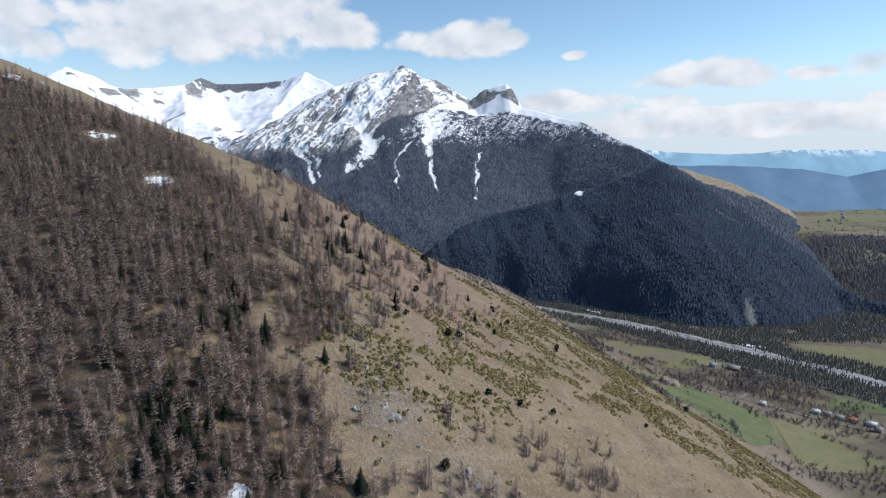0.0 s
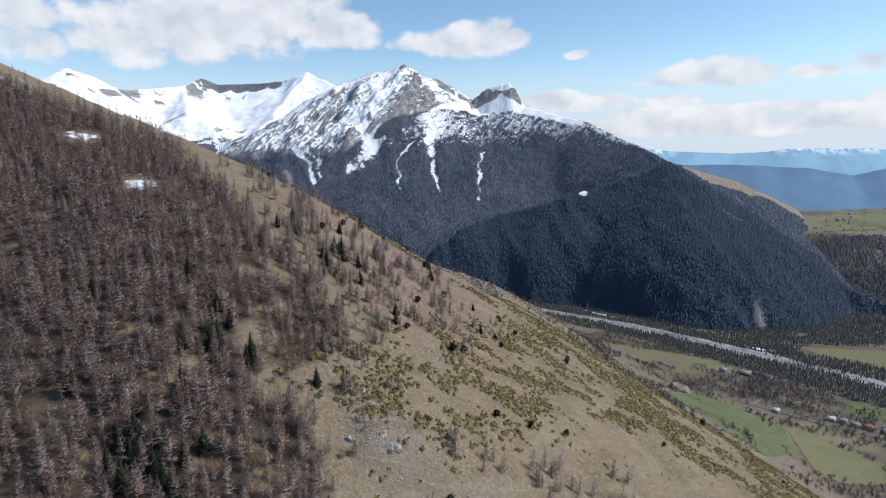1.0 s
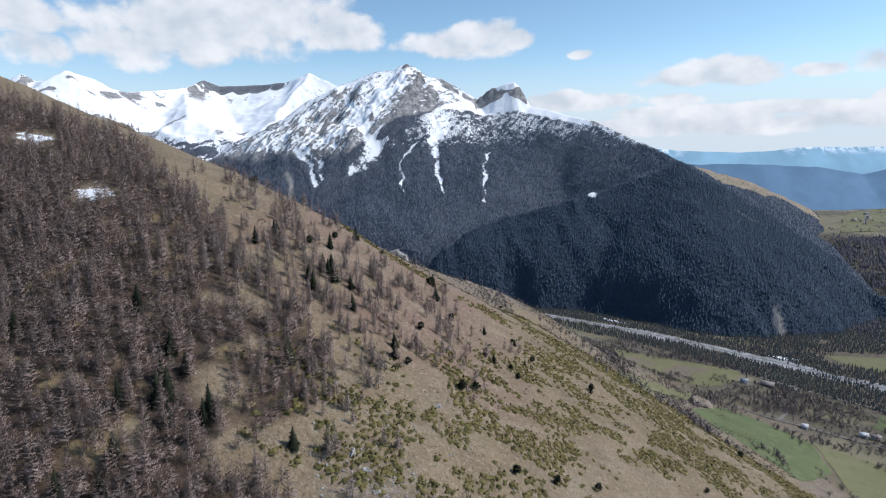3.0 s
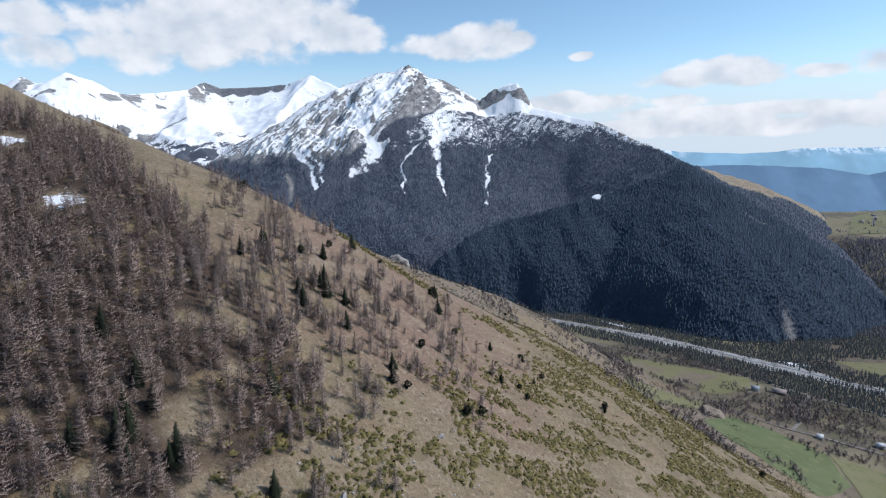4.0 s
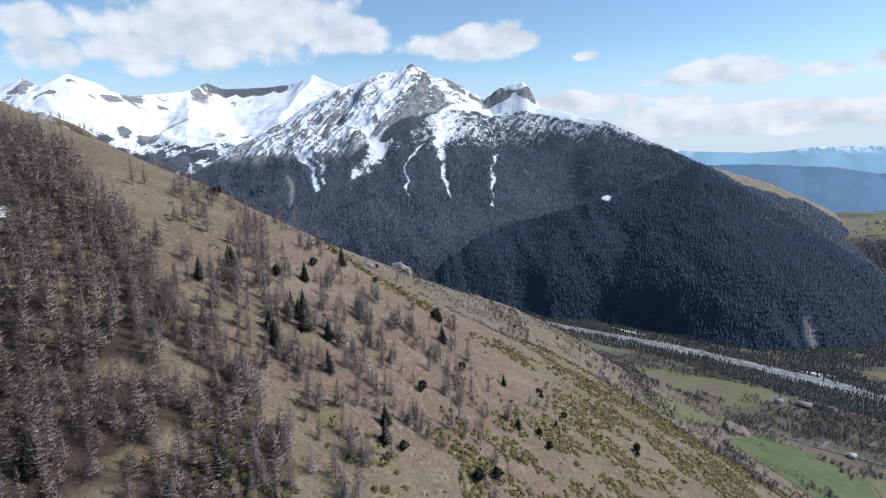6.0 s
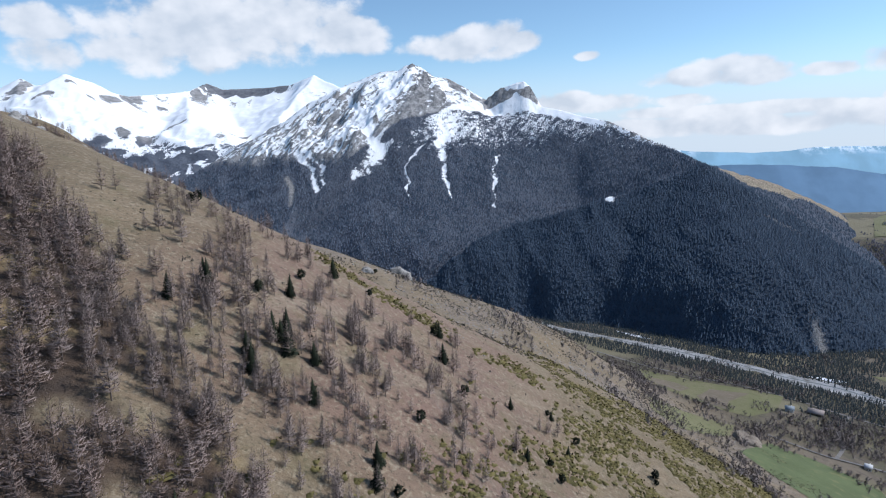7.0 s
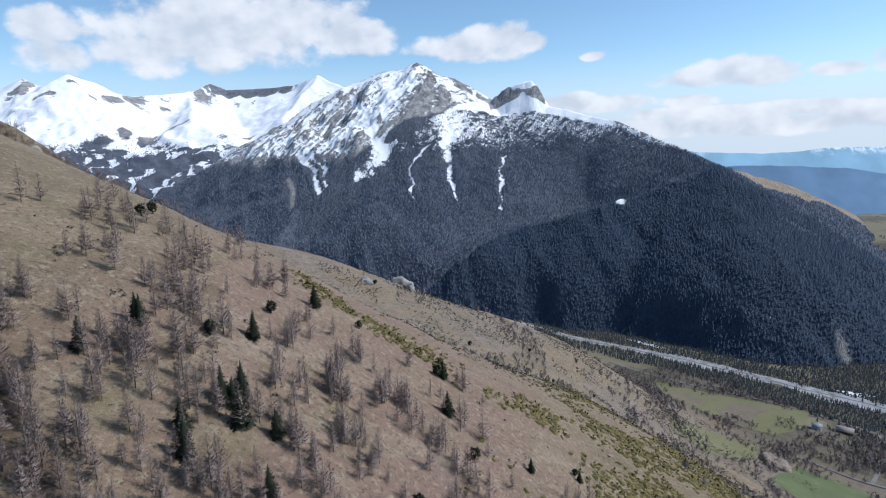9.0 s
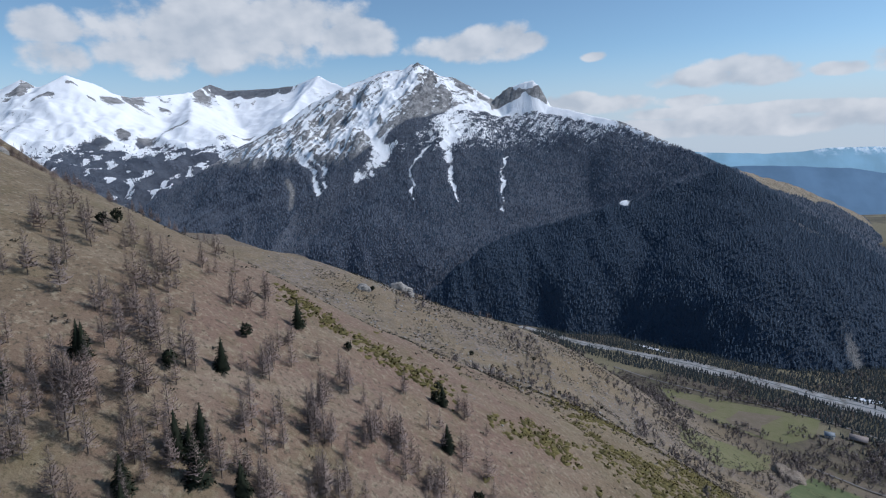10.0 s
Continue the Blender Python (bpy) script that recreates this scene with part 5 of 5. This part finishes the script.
# ---- valley woods and hedges ----
def bush_shape(seed, height=4.5):
    """A bare deciduous bush: stems that fan out, and twigs."""
    rng = np.random.default_rng(seed)
    n = 9
    a, lean = rng.uniform(0, 6.28, n), rng.uniform(0.1, 0.55, n)
    top = np.c_[np.cos(a) * lean, np.sin(a) * lean, rng.uniform(0.6, 1.0, n)] * height
    stems = slivers(np.zeros((n, 3)), top, np.full(n, 0.07), rng)
    k = 6
    at = np.repeat(top, k, 0) * rng.uniform(0.3, 1.0, (n * k, 1))
    tip = at + rng.normal(0, 0.14, at.shape) * height + [0, 0, 0.12 * height]
    return join([stems, slivers(at, tip, rng.uniform(0.12, 0.26, n * k), rng)])


def along(line, gap, width, rng):
    line = np.array(line, float)
    t = np.r_[0, np.cumsum(np.hypot(*np.diff(line, axis=0).T))]
    s = np.arange(0, t[-1], gap)
    return np.c_[np.interp(s, t, line[:, 0]) + rng.normal(0, width, len(s)), np.interp(s, t, line[:, 1]) + rng.normal(0, width, len(s))]


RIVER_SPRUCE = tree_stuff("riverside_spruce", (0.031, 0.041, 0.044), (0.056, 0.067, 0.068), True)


# bare brown twigs, turned bluish in colour for the haze over the side valley
HAZED_BUSH = tree_stuff("hazed_bare_wood", (0.080, 0.079, 0.096), (0.128, 0.121, 0.138), True)


def inside(x, y, ring):
    """Whether places lie inside a ring of corners."""
    odd = np.zeros(x.shape, bool)
    for (x0, y0), (x1, y1) in zip(ring, ring[1:] + ring[:1]):
        odd ^= ((y0 > y) != (y1 > y)) & (x < x0 + (x1 - x0) * (y - y0) / ((y1 - y0) or 1e-9))
    return odd


def plant_valley():
    rng = np.random.default_rng(77)
    # spruce belts on both banks
    x, y = scatter(110, 1150, 620, 1400, 4.0, rng)
    bed, _ = to_ridge(x, y, [(200, 1285, 0), (234, 1257, 0), (329, 1187, 0), (438, 1098, 0), (513, 1017, 0), (570, 961, 0), (622, 912, 0), (665, 856, 0), (690, 822, 0), (770, 715, 0), (880, 580, 0)])
    near_side = y < np.interp(x, [200, 234, 329, 438, 513, 570, 622, 665, 690, 770, 880], [1285, 1257, 1187, 1098, 1017, 961, 912, 856, 822, 715, 580])
    belt = np.where(near_side, smoothstep(11, 16, bed + 6 * fbm(x, y, 22, 2, 106)) * smoothstep(12, 0, bed + 10 * fbm(x, y, 40, 2, 101) - np.interp(x, [200, 330, 430, 480, 900], [48, 58, 66, 86, 92])), 0.95 * smoothstep(11, 16, bed + 6 * fbm(x, y, 22, 2, 106)) * smoothstep(84, 66, bed + 24 * fbm(x, y, 50, 2, 102)))
    farm = np.exp(-((x - 500) / 26) ** 2 - ((y - 868) / 30) ** 2) * (np.hypot(x - 483, y - 873) > 15) * (np.hypot(x - 449, y - 876) > 10)
    foot = smoothstep(-75, -45, mountain_height(x, y)) * (~inside(x, y, [(640, 1030), (790, 1000), (880, 940), (850, 850), (740, 875), (690, 915), (645, 965)])) * smoothstep(30, 45, bed) * (x > 330)
    across = 0.6 * smoothstep(560, 620, x) * (~near_side) * smoothstep(180, 120, bed) * smoothstep(-0.1, 0.2, fbm(x, y, 60, 3, 108)) * (np.hypot(x - 760, y - 930) > 95)
    belt = np.maximum.reduce([belt, 0.8 * farm, across, 0.95 * foot])
    gap = smoothstep(-0.8, -0.4, fbm(x, y, 50, 3, 103))
    keep = rng.random(len(x)) < belt * gap * 0.92
    x, y = x[keep], y[keep]
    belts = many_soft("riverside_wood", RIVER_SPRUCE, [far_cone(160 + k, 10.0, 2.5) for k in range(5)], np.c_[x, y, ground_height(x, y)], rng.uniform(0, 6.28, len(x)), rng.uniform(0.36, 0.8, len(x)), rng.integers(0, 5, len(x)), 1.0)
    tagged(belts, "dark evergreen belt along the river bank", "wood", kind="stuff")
    # bare bushes: hedges, thickets and the ground between them
    spots = [along(l, 2.6, w, rng) for l, w in (
        ([(360, 801), (396, 792), (447, 794), (486, 775), (525, 760)], 8), ([(462, 843), (500, 800), (540, 770)], 14), ([(317, 878), (345, 862), (300, 905), (262, 950)], 4),
        ([(262, 955), (240, 1000), (235, 1060)], 9), ([(221, 771), (235, 850), (262, 930)], 10), ([(252, 690), (290, 700), (350, 770), (362, 800)], 5), ([(306, 596), (345, 611), (330, 575)], 3),
        ([(477, 651), (488, 638), (504, 614), (524, 601)], 2.5), ([(240, 560), (270, 640), (262, 690)], 6), ([(420, 870), (450, 850), (480, 840)], 6), ([(560, 760), (600, 740), (560, 710)], 8),
        ([(330, 520), (380, 535), (430, 530), (520, 545)], 9), ([(360, 1030), (420, 985), (470, 950)], 3), ([(510, 680), (560, 650), (620, 600)], 6), ([(200, 640), (225, 700), (215, 760)], 8),
        ([(345, 900), (370, 872)], 2), ([(248, 1120), (290, 1070), (345, 1020)], 6), ([(240, 1080), (265, 1030), (290, 985)], 9), ([(300, 1095), (360, 1045), (430, 990), (490, 940)], 5), ([(440, 800), (480, 850), (530, 820)], 12), ([(400, 700), (440, 690), (470, 670)], 2.5))]
    x, y = scatter(-60, 260, 430, 860, 6.5, rng)   # grey thickets on the stony spur
    wild = (rng.random(len(x)) < 0.55 * smoothstep(-0.1, 0.4, fbm(x, y, 55, 3, 107)) * smoothstep(470, 560, y + 0.6 * x)) & (hillside(x, y) > 60)
    spots.append(np.c_[x[wild], y[wild]])
    p = np.concatenate(spots)
    x, y = scatter(215, 640, 540, 1100, 7.0, rng)
    waste = smoothstep(-0.15, 0.25, fbm(x, y, 45, 3, 105)) * (hillside(x, y) < 75)
    for gx, gy, r in ((330, 660, 75), (440, 620, 60), (370, 930, 62), (280, 760, 45), (620, 730, 50), (560, 610, 60)):
        waste = waste * smoothstep(r * 0.85, r * 1.05, np.hypot(x - gx, y - gy))
    wild = rng.random(len(x)) < 0.7 * waste
    x2, y2 = scatter(330, 570, 690, 900, 4.2, rng)   # the thicket round the farm and down to the village
    thick = inside(x2, y2, [(350, 815), (433, 858), (500, 872), (525, 845), (575, 800), (550, 742), (489, 742), (445, 767), (400, 760), (345, 768)])
    thick = (rng.random(len(x2)) < 0.8 * thick * smoothstep(-0.45, 0.05, fbm(x2, y2, 30, 3, 109))) & (np.hypot(x2 - 484, y2 - 874) > 14)
    x3, y3 = scatter(215, 330, 780, 1120, 5.5, rng)   # brushwood between the spur's foot and the meadows
    foot = rng.random(len(x3)) < 0.75 * inside(x3, y3, [(225, 790), (262, 860), (300, 880), (285, 960), (300, 1040), (262, 1110), (220, 1100), (228, 960)]) * smoothstep(-0.4, 0.1, fbm(x3, y3, 35, 3, 110))
    p = np.concatenate([p, np.c_[x2[thick], y2[thick]], np.c_[x3[foot], y3[foot]]])
    p = np.concatenate([p[rng.random(len(p)) < 0.9], np.c_[x[wild], y[wild]]])
    x, y = p[:, 0], p[:, 1]
    bushes = many_soft("hedge_thicket", BUSH, [bush_shape(500 + k) for k in range(6)], np.c_[x, y, ground_height(x, y)], rng.uniform(0, 6.28, len(x)), rng.uniform(0.7, 1.6, len(x)), rng.integers(0, 6, len(x)), 0.9)
    tagged(bushes, "bare purplish-brown thickets and hedgerows between the fields", "thicket", kind="stuff")
    # woods of the side valley beyond
    x, y = scatter(640, 2300, 950, 2600, 9.5, rng)
    keep = (rng.random(len(x)) < 0.5 * smoothstep(0.1, 0.35, fbm(x, y, 170, 4, 104)) * (1 - 0.7 * smoothstep(1560, 1640, y))) & (mountain_height(x, y) < ground_height(x, y)) & (np.hypot(x - 760, y - 930) > 100)
    x, y = x[keep], y[keep]
    xb, yb = scatter(800, 1720, 1010, 1640, 5.6, rng)   # the wooded bank below the terrace
    bank = smoothstep(1010, 1110, yb + 0.25 * (xb - 900)) * smoothstep(1640, 1540, yb) * smoothstep(-0.4, -0.1, fbm(xb, yb, 120, 3, 111))
    for gx, gy, rx, ry in ((1080, 1085, 60, 45), (1230, 1420, 70, 40), (1330, 1250, 60, 50)):   # clearings
        bank = bank * (1 - np.exp(-((xb - gx) / rx) ** 4 - ((yb - gy) / ry) ** 4))
    grown = (rng.random(len(xb)) < 0.85 * bank) & (mountain_height(xb, yb) < ground_height(xb, yb))
    x, y = np.r_[x, xb[grown]], np.r_[y, yb[grown]]
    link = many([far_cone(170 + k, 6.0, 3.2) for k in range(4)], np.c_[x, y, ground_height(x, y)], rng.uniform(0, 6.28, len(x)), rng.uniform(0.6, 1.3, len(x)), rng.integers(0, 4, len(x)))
    tagged(link_mesh("side_valley_wood", *link, HAZED_BUSH, smooth=True), "brown woods and hedges of the side valley, tinted with haze", "wood", kind="stuff")


plant_valley()


# ---- the earth bank ----
def earth_bank():
    v, f = stone_shape(131, 1.0, 0.75, 4)
    ob = link_mesh("earth_bank", v * np.array([26, 12, 12]), f, EARTH, smooth=True)
    ob.matrix_world = pose(322, 742, float(ground_height(np.array([322.0]), np.array([742.0]))[0]) - 3, 0, 0, 62)
    tagged(ob, "bare brown eroded earth bank above the field", "bank")


EARTH = plain_stuff("bare_earth", (0.21, 0.165, 0.125), (0.30, 0.25, 0.20), 5, c=(0.13, 0.11, 0.085), metres_c=3, bump=1.5, depth=0.6)
earth_bank()


# ---- houses ----
PLASTER = plain_stuff("pale_plaster", (0.66, 0.63, 0.58), (0.56, 0.53, 0.48), 3)
TILES = plain_stuff("grey_roof_tiles", (0.30, 0.26, 0.24), (0.22, 0.19, 0.18), 1.5)
RED_TILES = plain_stuff("red_roof_tiles", (0.34, 0.16, 0.10), (0.26, 0.12, 0.08), 1.5)
SHEET = plain_stuff("pale_sheet_roof", (0.56, 0.565, 0.575), (0.44, 0.445, 0.455), 4, rough=0.7)
BLUE_SHEET = plain_stuff("bluish_sheet_roof", (0.17, 0.21, 0.24), (0.23, 0.26, 0.29), 3, rough=0.6)
TIMBER = plain_stuff("dark_timber", (0.11, 0.085, 0.06), (0.16, 0.12, 0.085), 0.6)
PANE = plain_stuff("window_glass", (0.03, 0.035, 0.04), (0.05, 0.055, 0.06), 0.5, rough=0.1, spec=0.5)


def box(cx, cy, cz, sx, sy, sz):
    v = np.array([(x, y, z) for z in (-0.5, 0.5) for y in (-0.5, 0.5) for x in (-0.5, 0.5)]) * (sx, sy, sz) + (cx, cy, cz)
    return v, np.array([(0, 2, 3, 1), (4, 5, 7, 6), (0, 1, 5, 4), (2, 6, 7, 3), (0, 4, 6, 2), (1, 3, 7, 5)])


def house(x, y, turn, long, deep, tall, roof, label, wall=PLASTER, name="house", category="house"):
    base = new(name)
    base.matrix_world = pose(x, y, float(ground_height(np.array([float(x)]), np.array([float(y)]))[0]) - 0.3, 0, 0, turn)
    tagged(base, label, category, "houses in the valley")
    peak = tall + 0.42 * deep
    hl, hd = long / 2, deep / 2
    v = np.array([(-hl, -hd, 0), (hl, -hd, 0), (hl, hd, 0), (-hl, hd, 0), (-hl, -hd, tall), (hl, -hd, tall), (hl, hd, tall), (-hl, hd, tall), (-hl, 0, peak), (hl, 0, peak)], float)
    f = np.array([(0, 1, 5), (0, 5, 4), (2, 3, 7), (2, 7, 6), (1, 2, 6), (1, 6, 5), (5, 6, 9), (3, 0, 4), (3, 4, 7), (7, 4, 8)])
    link_mesh("wall", v, f, wall, base)
    o, th = 0.7, 0.25
    ed = tall - 0.42 * o
    for side in (-1, 1):
        rv = np.array([(-hl - o, side * (hd + o), ed), (hl + o, side * (hd + o), ed), (hl + o, 0, peak), (-hl - o, 0, peak)])
        rv = np.concatenate([rv + (0, 0, 0.05), rv + (0, 0, 0.05 + th)])
        link_mesh("roof_slope", rv, np.array([(0, 1, 2, 3), (4, 7, 6, 5), (0, 4, 5, 1), (1, 5, 6, 2), (2, 6, 7, 3), (3, 7, 4, 0)]), roof, base)
    link_mesh("chimney", *box(hl * 0.4, hd * 0.3, peak, 0.8, 0.8, 1.8), wall, base)
    link_mesh("door", *box(-hl * 0.25, -hd - 0.03, 1.1, 1.1, 0.08, 2.1), TIMBER, base)
    for k in range(int(long // 3.2)):
        wx = -hl + 1.7 + k * 3.0
        for wz in ((1.7, 4.3) if tall > 4.5 else (1.7,)):
            if wz < 2 and abs(wx + hl * 0.25) < 1.3:
                continue
            w = link_mesh("window", *box(wx, -hd - 0.03, wz, 1.0, 0.08, 1.3), TIMBER, base)
            link_mesh("pane", *box(wx, -hd - 0.08, wz, 0.8, 0.04, 1.1), PANE, w)


house(483, 873, -38, 18, 11, 4.0, TILES, "long timber farm shed with a grey roof", TIMBER, "farm_shed", "shed")
house(449, 876, -25, 10, 8, 4.6, BLUE_SHEET, "grey house with a bluish metal roof beside the shed")
for hx, hy, ht, hl_, hr in ((519, 721, -30, 11, SHEET), (531, 716, -28, 12, TILES), (541, 706, -35, 12, TILES), (553, 699, -30, 11, RED_TILES), (571, 687, -32, 13, SHEET), (569, 672, -20, 10, TILES), (600, 660, -30, 12, TILES), (449, 728, -40, 8, SHEET)):
    house(hx, hy, ht, 0.8 * hl_, 7.0, 3.9, hr, "pale plastered village house with a pitched roof")
for hx, hy, ht in ((1330, 1900, 10), (1420, 1960, 30), (1500, 2080, -20), (1170, 1420, -30), (1210, 1400, 20)):
    house(hx, hy, ht, 13, 9, 5, TILES, "small far farmhouse on the terrace")
